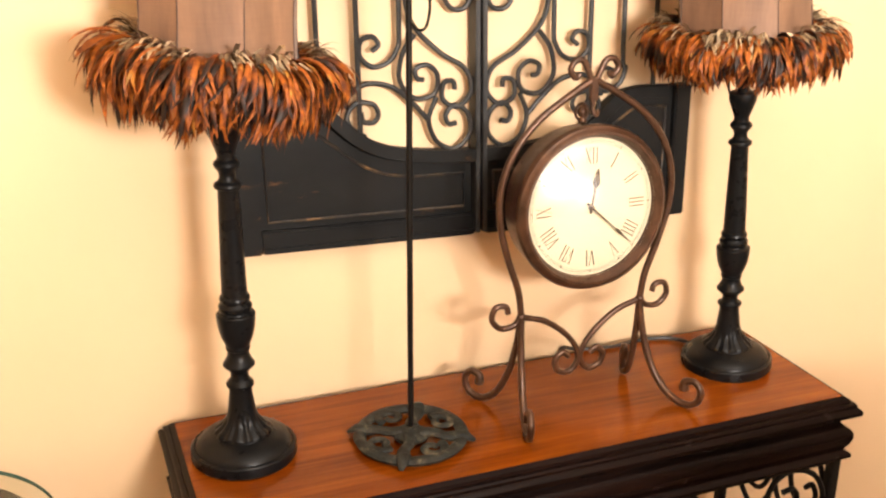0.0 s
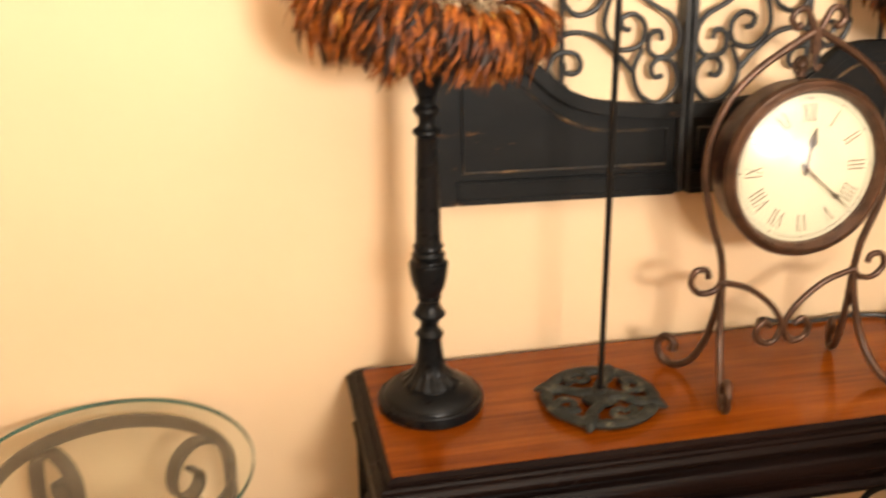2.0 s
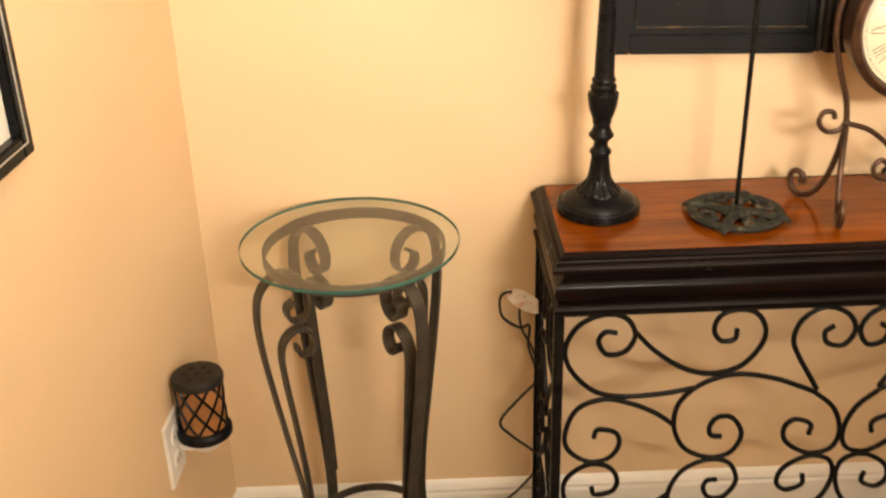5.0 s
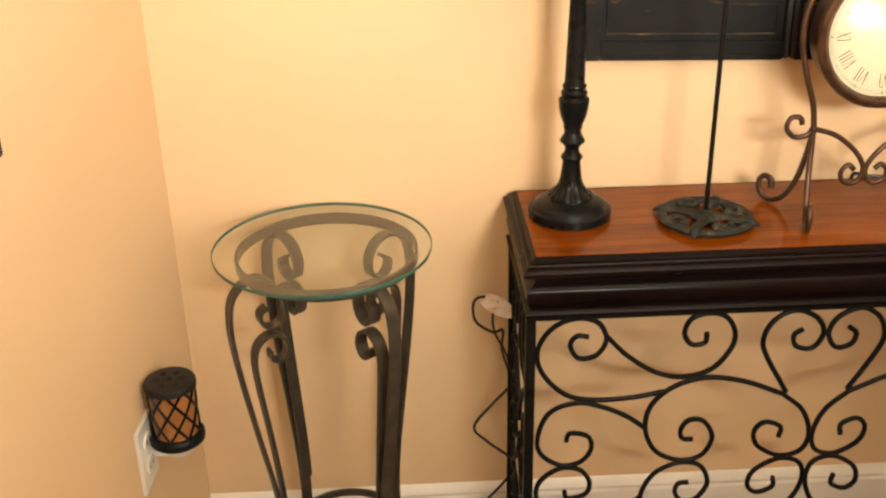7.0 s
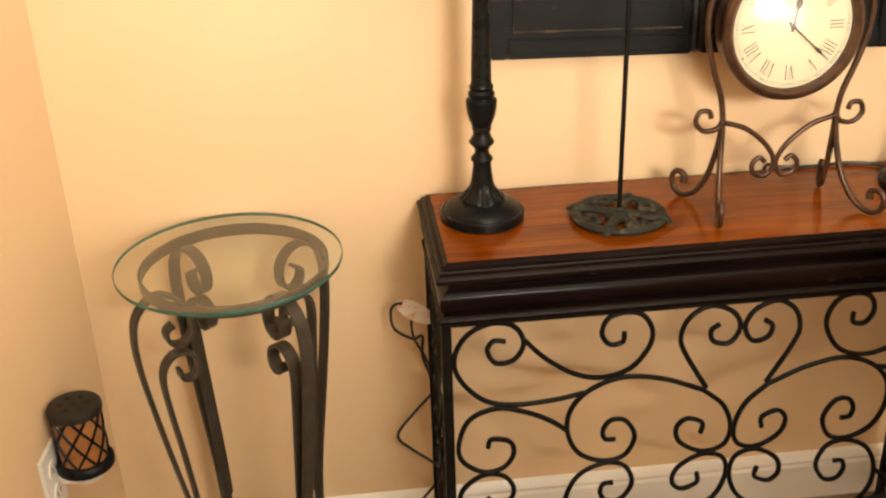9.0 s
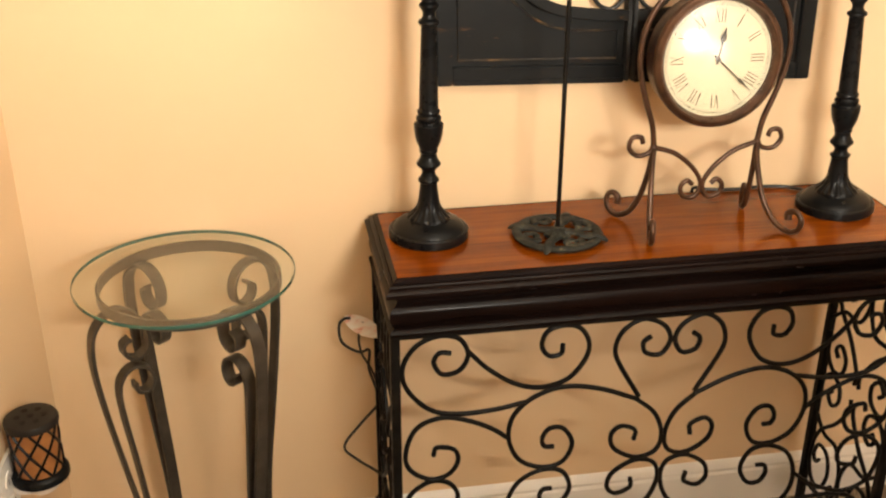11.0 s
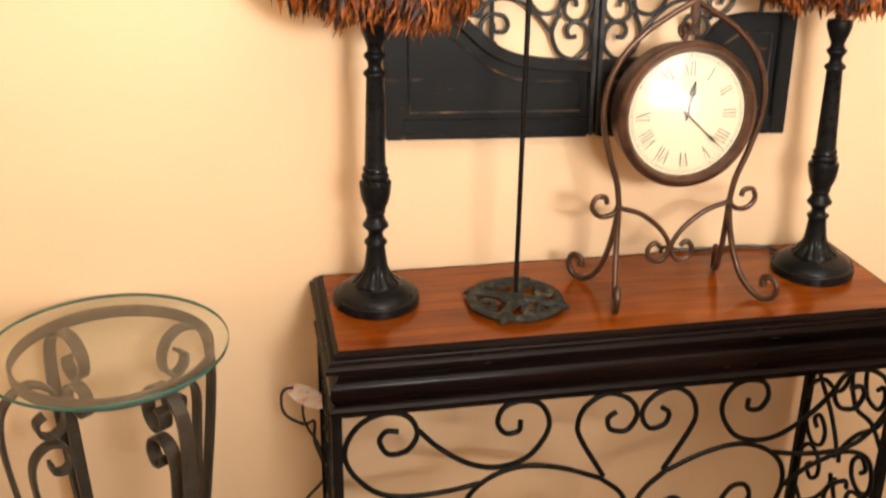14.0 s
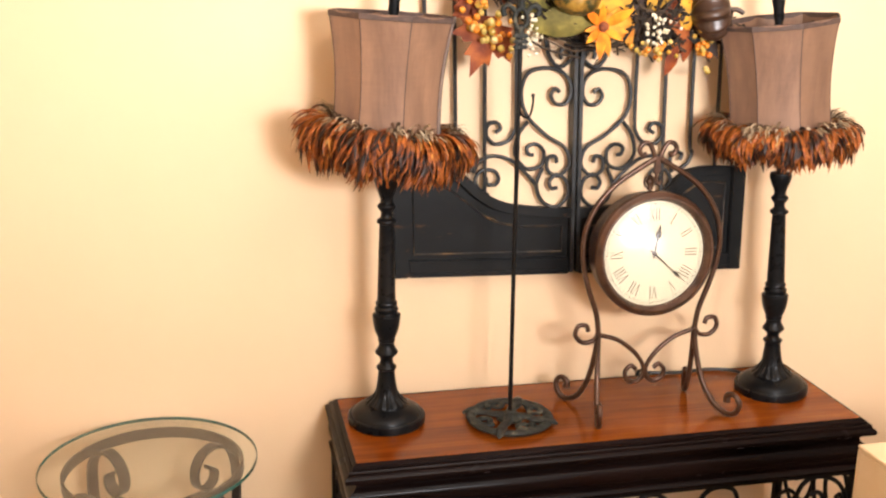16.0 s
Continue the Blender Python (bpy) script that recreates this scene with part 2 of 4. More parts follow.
TWIG = make_islands("twig", [(0.0, (0.010, 0.007, 0.005)), (0.7, (0.035, 0.022, 0.012)), (1.0, (0.09, 0.055, 0.03))], 0.8)
LEAF_RUST = mat_noise("rust_leaf", [(0.3, (0.085, 0.015, 0.004)), (0.5, (0.19, 0.042, 0.008)), (0.7, (0.33, 0.095, 0.014))], 30, 0.55, bump_scale=120, bump_s=0.4, spec=0.15)
LEAF_GOLD = mat_noise("gold_leaf", [(0.3, (0.40, 0.13, 0.010)), (0.5, (0.62, 0.30, 0.02)), (0.66, (0.24, 0.16, 0.03)), (0.72, (0.06, 0.045, 0.012))], 22, 0.55, bump_scale=120, bump_s=0.4, spec=0.15)
LEAF_GREEN = mat_noise("olive_leaf", [(0.3, (0.050, 0.045, 0.009)), (0.55, (0.15, 0.12, 0.022)), (0.7, (0.27, 0.21, 0.04))], 32, 0.55, bump_scale=120, bump_s=0.4, spec=0.15)
LEAF_DARK = mat_noise("dark_leaf", [(0.3, (0.010, 0.005, 0.003)), (0.7, (0.040, 0.018, 0.009))], 30, 0.4, bump_scale=120, bump_s=0.4, spec=0.3)
PETAL = mat_noise("yellow_petal", [(0.36, (0.60, 0.13, 0.006)), (0.60, (0.72, 0.31, 0.016))], 34, 0.5, bump_scale=140, bump_s=0.3, spec=0.15)
FLOWER_EYE = mat_noise("flower_eye", [(0.3, (0.10, 0.02, 0.006)), (0.7, (0.24, 0.06, 0.012))], 200, 0.8, bump_scale=300, bump_s=0.8)
BERRY_GOLD = make_islands("gold_berry", [(0.0, (0.58, 0.15, 0.010)), (0.45, (0.66, 0.27, 0.022)), (0.75, (0.42, 0.30, 0.05)), (1.0, (0.66, 0.48, 0.18))], 0.22, 0.5)
BERRY_WHITE = make_islands("cream_berry", [(0.0, (0.62, 0.55, 0.36)), (1.0, (0.80, 0.76, 0.58))], 0.3, 0.5)
GOURD = mat_noise("mottled_gourd", [(0.42, (0.030, 0.030, 0.008)), (0.52, (0.26, 0.14, 0.018)), (0.7, (0.42, 0.25, 0.04))], 34, 0.4)
GOURD_BROWN = mat_noise("brown_gourd", [(0.3, (0.020, 0.009, 0.005)), (0.7, (0.055, 0.026, 0.014))], 26, 0.34)

# ---- geometry helpers; a shape is (vertices, faces) ----


def join(*shapes):
    V, F = [], []
    for v, f in shapes:
        k = len(V)
        V += [tuple(p) for p in v]
        F += [tuple(i + k for i in q) for q in f]
    return V, F


def moved(shape, m):
    return [tuple(m @ Vector(p)) for p in shape[0]], shape[1]


def part(name, shape, material, parent=None, label="", smooth=True, kind="", category="", angle=40):
    me = bpy.data.meshes.new(name)
    me.from_pydata([tuple(p) for p in shape[0]], [], shape[1])
    me.validate()
    bm = bmesh.new()
    bm.from_mesh(me)
    bmesh.ops.recalc_face_normals(bm, faces=bm.faces)
    lim = radians(angle)
    for f in bm.faces:
        f.smooth = smooth
    if smooth:
        for e in bm.edges:
            e.smooth = len(e.link_faces) == 2 and e.calc_face_angle(0) < lim
    bm.to_mesh(me)
    bm.free()
    me.materials.append(material)
    ob = new(name, me)
    if parent:
        ob.parent = parent
    return tagged(ob, label, category, "", kind)


def thing(name, at, label, category, group="", kind=""):
    e = new(name)
    e.empty_display_size = 0.05
    e.location = at
    return tagged(e, label, category, group, kind)


def catmull(pts, n=6, closed=False):
    P = [Vector(p) for p in pts]
    out = []
    k = len(P)
    for i in range(k if closed else k - 1):
        a, b = P[i], P[(i + 1) % k]
        o = P[i - 1] if closed or i else a * 2 - b
        c = P[(i + 2) % k] if closed or i + 2 < k else b * 2 - a
        for j in range(n):
            t = j / n
            out.append(0.5 * (2 * a + (b - o) * t + (2 * o - 5 * a + 4 * b - c) * t * t + (3 * a - o - 3 * b + c) * t ** 3))
    if not closed:
        out.append(P[-1])
    return out


def circle2(r, n=10):
    return [(r * math.cos(2 * math.pi * i / n), r * math.sin(2 * math.pi * i / n)) for i in range(n)]


def rect2(a, b, c=0.0008):
    return [(-a, -b + c), (-a + c, -b), (a - c, -b), (a, -b + c), (a, b - c), (a - c, b), (-a + c, b), (-a, b - c)]


def sweep(path, section, normal=None, closed=False, taper=None):
    """A section swept along a path; normal is the fixed side vector of a planar path."""
    P = [Vector(p) for p in path]
    k, s = len(P), len(section)
    V, F = [], []
    side = Vector(normal) if normal else None
    for i, p in enumerate(P):
        a, b = (P[i - 1], P[(i + 1) % k]) if closed else (P[max(i - 1, 0)], P[min(i + 1, k - 1)])
        t = (b - a).normalized()
        if normal:
            u = Vector(normal)
            u = (u - t * u.dot(t)).normalized()
        else:
            if side is None:
                side = t.orthogonal().normalized()
            u = (side - t * side.dot(t)).normalized()
            side = u
        w = t.cross(u)
        g = taper(i / (k - 1)) if taper else 1.0
        V += [tuple(p + u * (x * g) + w * (y * g)) for x, y in section]
    for i in range(k if closed else k - 1):
        j = (i + 1) % k
        F += [(i * s + q, i * s + (q + 1) % s, j * s + (q + 1) % s, j * s + q) for q in range(s)]
    if not closed:
        F += [tuple(range(s - 1, -1, -1)), tuple(range((k - 1) * s, k * s))]
    return V, F


def tube(path, r, n=10, closed=False, taper=None):
    return sweep(path, circle2(r, n), None, closed, taper)


def lathe(profile, n=40, flutes=None, shell=False):
    """Profile of (radius, z) turned about z; flutes: (z0, z1, count, depth)."""
    V, F = [], []
    for r, z in profile:
        for i in range(n):
            a = 2 * math.pi * i / n
            q = r
            if flutes and flutes[0] <= z <= flutes[1]:
                q = r - flutes[3] * (0.5 - 0.5 * math.cos(a * flutes[2]))
            V.append((q * math.cos(a), q * math.sin(a), z))
    for k in range(len(profile) - 1):
        F += [(k * n + i, k * n + (i + 1) % n, (k + 1) * n + (i + 1) % n, (k + 1) * n + i) for i in range(n)]
    k = len(profile) - 1
    if shell:
        F += [(k * n + i, k * n + (i + 1) % n, (i + 1) % n, i) for i in range(n)]
    else:
        F += [tuple(range(n - 1, -1, -1)), tuple(range(k * n, k * n + n))]
    return V, F


def box(x0, x1, y0, y1, z0, z1, bevel=0.0):
    bm = bmesh.new()
    bmesh.ops.create_cube(bm, size=1, matrix=Matrix.Translation(((x0 + x1) / 2, (y0 + y1) / 2, (z0 + z1) / 2)) @ Matrix.Diagonal((x1 - x0, y1 - y0, z1 - z0, 1)))
    if bevel:
        bmesh.ops.bevel(bm, geom=bm.edges[:], offset=bevel, segments=2, affect="EDGES")
    bm.verts.index_update()
    out = [tuple(v.co) for v in bm.verts], [tuple(v.index for v in f.verts) for f in bm.faces]
    bm.free()
    return out


def ball(c, r, squash=(1, 1, 1), seg=10, rings=7):
    prof = [(r * math.sin(math.pi * i / rings), -r * math.cos(math.pi * i / rings)) for i in range(rings + 1)]
    prof[0], prof[-1] = (r * 0.02, -r), (r * 0.02, r)
    v, f = lathe(prof, seg)
    return [(c[0] + x * squash[0], c[1] + y * squash[1], c[2] + z * squash[2]) for x, y, z in v], f


def spiral(cx, cz, r0, r1, a0, turns, n=26):
    """Points of a spiral in a plane, from radius r0 at angle a0 (degrees) to r1; turns < 0 runs clockwise."""
    out = []
    for i in range(n + 1):
        t = i / n
        a, r = radians(a0) + 2 * math.pi * turns * t, r0 + (r1 - r0) * t
        out.append((cx + r * math.cos(a), cz + r * math.sin(a)))
    return out


# ---- structure ----
T = 0.10
part("wall_back", box(ROOM_L - 0.004, ROOM_R + T, 0, T, 0, ROOM_H), WALL, None, "warm tan painted wall behind the console table", False, "structure", "wall")
SKEW = -4  # the side wall opens a little
part("wall_left", moved(box(-T, 0, ROOM_F - 0.06, 0.03, 0, ROOM_H), pose(ROOM_L, 0, 0, 0, 0, SKEW)), WALL, None, "warm tan painted side wall at the corner", False, "structure", "wall")
part("wall_right", box(ROOM_R, ROOM_R + T, ROOM_F, 0, 0, ROOM_H), WALL, None, "warm tan painted wall", False, "structure", "wall")
# unseen wall, left open behind the side light; no window is known here
front = join(box(ROOM_L - 0.36, OPENING_X0, ROOM_F - T, ROOM_F, 0, ROOM_H), box(OPENING_X1, ROOM_R + T, ROOM_F - T, ROOM_F, 0, ROOM_H),
             box(OPENING_X0, OPENING_X1, ROOM_F - T, ROOM_F, 0, OPENING_Z0), box(OPENING_X0, OPENING_X1, ROOM_F - T, ROOM_F, OPENING_Z1, ROOM_H))
part("wall_front", front, WALL, None, "warm tan painted wall with an added opening behind the side light", False, "structure", "wall")
part("floor", box(ROOM_L - 0.36, ROOM_R + T, ROOM_F - T, T, -0.06, 0), CARPET, None, "speckled tan carpet floor", False, "structure", "floor")
part("ceiling", box(ROOM_L - 0.36, ROOM_R + T, ROOM_F - T, T, ROOM_H, ROOM_H + 0.06), CEIL, None, "off-white ceiling", False, "structure", "ceiling")
BB = [(0, 0), (0.014, 0), (0.014, 0.078), (0.011, 0.084), (0.012, 0.090), (0.008, 0.098), (0.004, 0.104), (0, 0.107)]


def baseboard(name, p, q, inward, label):
    V, F = [], []
    for e in (p, q):
        V += [(e[0] + inward[0] * d, e[1] + inward[1] * d, z) for d, z in BB]
    k = len(BB)
    F = [(i, (i + 1) % k, k + (i + 1) % k, k + i) for i in range(k)] + [tuple(range(k)), tuple(range(k, 2 * k))]
    part(name, (V, F), TRIM, None, label, True, "structure", "baseboard", 25)


baseboard("baseboard_back", (ROOM_L, 0), (ROOM_R, 0), (0, -1), "white moulded baseboard under the tan wall")
SN, CS = math.sin(radians(SKEW)), math.cos(radians(SKEW))
baseboard("baseboard_left", (ROOM_L - SN * ROOM_F, CS * ROOM_F), (ROOM_L + SN * 0.014, -0.014), (CS, SN), "white moulded baseboard along the side wall")

# ---- console table ----
TOP, TX0, TX1, TY0, TY1 = 0.724, -0.0025, 0.901, -0.294, -0.012
LEG_X0, LEG_X1, LEG_Y0, LEG_Y1 = 0.0055, 0.889, -0.278, -0.040
XC = 0.4600  # the heart of the scrollwork
table = thing("console_table", (0, 0, 0), "console table with reddish wood top and scrolled black iron legs", "console table")


def ring_profile(profile, x0, x1, y0, y1):
    V, F = [], []
    k = len(profile)
    for sx, sy in ((0, 0), (1, 0), (1, 1), (0, 1)):
        for o, z in profile:
            V.append((x1 + o if sx else x0 - o, y1 + o if sy else y0 - o, z))
    for c in range(4):
        d = (c + 1) % 4
        F += [(c * k + i, d * k + i, d * k + i + 1, c * k + i + 1) for i in range(k - 1)]
    return V, F


EDGE = [(-0.0155, TOP - 0.004), (-0.0135, TOP - 0.0002), (-0.0075, TOP - 0.004), (-0.0065, TOP - 0.0075), (-0.002, TOP - 0.0085), (0.0, TOP - 0.011), (0.0, TOP - 0.0145),
        (0.004, TOP - 0.0165), (0.0065, TOP - 0.020), (0.006, TOP - 0.0255), (0.002, TOP - 0.0285), (-0.006, TOP - 0.0295), (-0.009, TOP - 0.032)]
APRON = [(-0.009, TOP - 0.032), (-0.0125, TOP - 0.036), (-0.0128, TOP - 0.041), (-0.0095, TOP - 0.0455), (-0.003, TOP - 0.049), (0.0005, TOP - 0.055), (0.0010, TOP - 0.063), (-0.0015, TOP - 0.072), (-0.0052, TOP - 0.079),
         (-0.0062, TOP - 0.083), (-0.0010, TOP - 0.0855), (0.0018, TOP - 0.089), (0.0010, TOP - 0.0935), (-0.003, TOP - 0.0955), (-0.015, TOP - 0.096), (-0.015, TOP - 0.075)]
part("tabletop", box(TX0 + 0.0140, TX1 - 0.0140, TY0 + 0.0140, TY1 - 0.0140, TOP - 0.03, TOP - 0.0005, 0.001), WOOD_TOP, table, "polished reddish-brown wood surface")
part("edge_moulding", ring_profile(EDGE, TX0, TX1, TY0, TY1), DARK_WOOD, table, "stepped dark brown edge moulding", True, angle=28)
part("apron", ring_profile(APRON, TX0, TX1, TY0, TY1), DARK_WOOD, table, "dark brown coved apron", True, angle=35)
for lx in (LEG_X0, LEG_X1):
    for ly in (LEG_Y0, LEG_Y1):
        part("leg", join(box(lx - 0.0075, lx + 0.0075, ly - 0.0075, ly + 0.0075, 0.006, TOP - 0.088, 0.0012), box(lx - 0.011, lx + 0.011, ly - 0.011, ly + 0.011, 0, 0.008, 0.002)), IRON, table)
for z in (0.070, 0.622):
    part("stretcher", box(LEG_X0 + 0.0075, LEG_X1 - 0.0075, LEG_Y0 - 0.004, LEG_Y0 + 0.004, z - 0.005, z + 0.003, 0.001), IRON, table)
    for lx in (LEG_X0, LEG_X1):
        part("stretcher", box(lx - 0.004, lx + 0.004, LEG_Y0 + 0.0075, LEG_Y1 - 0.0075, z - 0.005, z + 0.003, 0.001), IRON, table)

# scroll lines of the front panel: left upper quarter, mirrored about XC and about ZM
ZM = 0.3457
SCROLLS = [
    [(0.0939, 0.5847), (0.0756, 0.5867), (0.0665, 0.5704), (0.0797, 0.5481), (0.1072, 0.5521), (0.1214, 0.5796), (0.1072, 0.6091), (0.0736, 0.6172), (0.0370, 0.6009), (0.0166, 0.5633), (0.0248, 0.5236), (0.0604, 0.4840), (0.1061, 0.4708), (0.1682, 0.4728), (0.2160, 0.4809)],
    [(0.1194, 0.5877), (0.1539, 0.5501), (0.1997, 0.5175), (0.2444, 0.5064), (0.2872, 0.5186), (0.3136, 0.5521), (0.3187, 0.5816), (0.3034, 0.6091), (0.2770, 0.6172), (0.2495, 0.6091), (0.2404, 0.5847), (0.2526, 0.5643), (0.2729, 0.5664), (0.2750, 0.5836)],
    [(0.2689, 0.3884), (0.2526, 0.3904), (0.2485, 0.4077), (0.2607, 0.4250), (0.2841, 0.4219), (0.3004, 0.3904), (0.2851, 0.3558), (0.2495, 0.3487), (0.2109, 0.3680), (0.1916, 0.4097), (0.1966, 0.4535), (0.2282, 0.4870), (0.2800, 0.5033), (0.3421, 0.4931), (0.4061, 0.4667)],
    [(0.4061, 0.4667), (0.4417, 0.4341), (0.4570, 0.3914), (0.4478, 0.3579), (0.4133, 0.3487), (0.3756, 0.3701), (0.3675, 0.3986), (0.3838, 0.4148), (0.4092, 0.4047), (0.4082, 0.3853)],
    [(0.0655, 0.3945), (0.0716, 0.4097), (0.1000, 0.4026), (0.1061, 0.3782), (0.0899, 0.3538), (0.0583, 0.3487), (0.0268, 0.3711), (0.0197, 0.4036), (0.0370, 0.4494), (0.0797, 0.4667), (0.1244, 0.4555), (0.1621, 0.4362), (0.1905, 0.4138)],
    [(0.4102, 0.4708), (0.3726, 0.5359), (0.3634, 0.5664), (0.3746, 0.5979), (0.4061, 0.6162), (0.4417, 0.6030), (0.4560, 0.5755), (0.4417, 0.5491), (0.4163, 0.5531), (0.4102, 0.5725), (0.4234, 0.5836)],
]
for line in SCROLLS:
    smooth_line = catmull([(x, LEG_Y0, z) for x, z in line], 6)
    for mx in (0, 1):
        for mz in (0, 1):
            path = [(XC + (XC - p.x) * (LEG_X1 - XC) / (XC - LEG_X0) if mx else p.x, p.y, (2 * ZM - p.z) if mz else p.z) for p in smooth_line]
            part("scroll", tube(path, 0.0041, 8), IRON, table)
SIDE = [
    [(0.0458, 0.5460), (0.0329, 0.5582), (0.0238, 0.5420), (0.0366, 0.5155), (0.0686, 0.5206), (0.0805, 0.5613), (0.0604, 0.6050), (0.0274, 0.6020), (0.0110, 0.5562), (0.0274, 0.4901), (0.0778, 0.4392), (0.1116, 0.3884), (0.1116, 0.3630)],
    [(0.0092, 0.4545), (0.0458, 0.4830), (0.0915, 0.4850), (0.1153, 0.5257), (0.1153, 0.5714), (0.0988, 0.6050), (0.0897, 0.5867), (0.0988, 0.5745)],
    [(0.0476, 0.3833), (0.0366, 0.3975), (0.0531, 0.4118), (0.0732, 0.3914), (0.0677, 0.3609), (0.0384, 0.3497), (0.0128, 0.3752), (0.0092, 0.4240)],
]
for lx in (LEG_X0, LEG_X1):
    for line in SIDE:
        smooth_line = catmull([(lx, LEG_Y0 + u, z) for u, z in line], 6)
        for my in (0, 1):
            for mz in (0, 1):
                path = [(p.x, (LEG_Y0 + LEG_Y1 - p.y) if my else p.y, (2 * ZM - p.z) if mz else p.z) for p in smooth_line]
                part("scroll", tube(path, 0.0041, 8), IRON, table)

# ---- table lamps ----


def lamp_profile():
    return [(0.002, 0.0), (0.0630, 0.0), (0.0645, 0.002), (0.0645, 0.0135), (0.0630, 0.0155), (0.0602, 0.0160), (0.0594, 0.0153), (0.0586, 0.0172), (0.0560, 0.0208), (0.0510, 0.0248), (0.0450, 0.0278), (0.0385, 0.0298), (0.0345, 0.0312), (0.0335, 0.034)]


def table_lamp(at, lean, shade_tilt, shift, corner, seed, spread, slant, height, label):
    rnd = random.Random(seed)
    lamp = thing("table_lamp", at, label, "table lamp", "pair of buffet lamps")
    ln = pose(0, 0, 0, 0, lean, 0)
    part("base", moved(lathe(lamp_profile() + [(0.002, 0.034)], 56), ln), BLACK_WOOD, lamp, "round black stepped base", True, angle=30)
    bell = [(0.0345, 0.0325), (0.0358, 0.0345), (0.0345, 0.0368), (0.0285, 0.0410), (0.0258, 0.0440), (0.0226, 0.048), (0.0192, 0.054), (0.0170, 0.062), (0.0155, 0.074), (0.0140, 0.086), (0.0136, 0.095)]
    part("fluted_collar", moved(lathe([(0.002, 0.033)] + bell + [(0.002, 0.096)], 112, (0.0345, 0.050, 16, 0.0024)), ln), BLACK_WOOD, lamp, "fluted bell collar", True, angle=60)
    k = 0.967 if lean < 0 else 1.0
    stem = [(0.002, 0.0935), (0.0140, 0.0940), (0.0166, 0.0955), (0.0169, 0.0980), (0.0152, 0.1010), (0.0122, 0.1040), (0.0107, 0.1085), (0.0108, 0.1130), (0.0128, 0.1165), (0.0168, 0.1205), (0.0192, 0.1232), (0.0190, 0.1255),
            (0.0160, 0.1300), (0.0132, 0.1360), (0.0127, 0.1405), (0.0131, 0.1430), (0.0144, 0.1440), (0.0146, 0.1470), (0.0142, 0.1490), (0.0160, 0.1535), (0.0188, 0.1600), (0.0212, 0.1690), (0.0226, 0.1785), (0.0233, 0.1870),
            (0.0232, 0.1895), (0.0222, 0.1908), (0.0190, 0.1920), (0.0182, 0.1938), (0.0190, 0.1955), (0.0199, 0.1985), (0.0196, 0.2012), (0.0176, 0.2032), (0.0168, 0.2052), (0.0176, 0.2075), (0.0182, 0.2100), (0.0174, 0.2124),
            (0.0156, 0.2138), (0.0152, 0.2160), (0.0145, 0.2500), (0.0130, 0.3000), (0.0117, 0.3415), (0.0122, 0.3435), (0.0152, 0.3452), (0.0160, 0.3475), (0.0150, 0.3503), (0.0112, 0.3528), (0.0092, 0.3565), (0.0090, 0.3610),
            (0.0102, 0.3650), (0.0136, 0.3692), (0.0150, 0.3722), (0.0140, 0.3750), (0.0104, 0.3785), (0.0098, 0.3836), (0.0122, 0.3910), (0.0150, 0.3986), (0.0175, 0.4060), (0.0188, 0.4130), (0.0180, 0.4190), (0.0080, 0.4200),
            (0.0070, 0.500), (0.002, 0.500)]
    part("stem", moved(lathe([(r, z * k if z > 0.1 else z) for r, z in stem], 48), ln), BLACK_WOOD, lamp, "turned black wooden stem", True, angle=26)
    top = ln @ Matrix.Translation((shift, 0, height)) @ pose(0, 0, 0, 0, shade_tilt, 0)
    # eight-sided waisted shade with a thin shell
    prof = [(0.0885, 0.0), (0.0862, 0.027), (0.0855, 0.060), (0.0872, 0.098), (0.0915, 0.136), (0.0972, 0.168), (0.1015, 0.187)]
    V, F = [], []
    sub = 4
    for inner in (0, 1):
        for r, z in (prof if not inner else prof[::-1]):
            R = r - 0.0018 * inner
            for c in range(8):
                a0, a1 = radians(corner + 45 * c), radians(corner + 45 * (c + 1))
                for s in range(sub):
                    t = s / sub
                    x = (1 - t) * math.sin(a0) + t * math.sin(a1)
                    y = -((1 - t) * math.cos(a0) + t * math.cos(a1))
                    puff = 1 + 0.018 * math.sin(math.pi * t)
                    V.append((R * x * puff, R * y * puff, z))
    n, k = 8 * sub, 2 * len(prof)
    for j in range(k):
        q = (j + 1) % k
        F += [(j * n + i, j * n + (i + 1) % n, q * n + (i + 1) % n, q * n + i) for i in range(n)]
    shade = part("shade", moved((V, F), top), FABRIC, lamp, "brown silk panelled bell shade", True, angle=22)
    for c in range(8):
        a = radians(corner + 45 * c)
        part("seam", moved(tube(catmull([(math.sin(a) * (r + 0.0004), -math.cos(a) * (r + 0.0004), z) for r, z in prof], 3), 0.0008, 6), top), FABRIC_TRIM, shade)
    for z, r, h in ((0.183, 0.1008, 0.0045), (0.003, 0.0885, 0.003)):
        loop = [(r * math.sin(radians(corner + 45 * c)), -r * math.cos(radians(corner + 45 * c)), z) for c in range(8)]
        loop = [Vector(loop[c]).lerp(Vector(loop[(c + 1) % 8]), s / 4) * 1.0 for c in range(8) for s in range(4)]
        part("braid", moved(sweep(loop, rect2(h, 0.0016), (0, 0, 1), True), top), FABRIC_TRIM, shade, "brown braid trim")
    # harp, spider and finial that carry the shade
    spider = [tube([(0, 0, 0.164), (0.0985 * math.sin(radians(corner + 120 * i)), -0.0985 * math.cos(radians(corner + 120 * i)), 0.174)], 0.0012, 6) for i in range(3)]
    harp = tube(catmull([(0, 0, 0.0), (0.035, 0, 0.03), (0.045, 0, 0.08), (0.03, 0, 0.14), (0, 0, 0.164)], 5), 0.0014, 6)
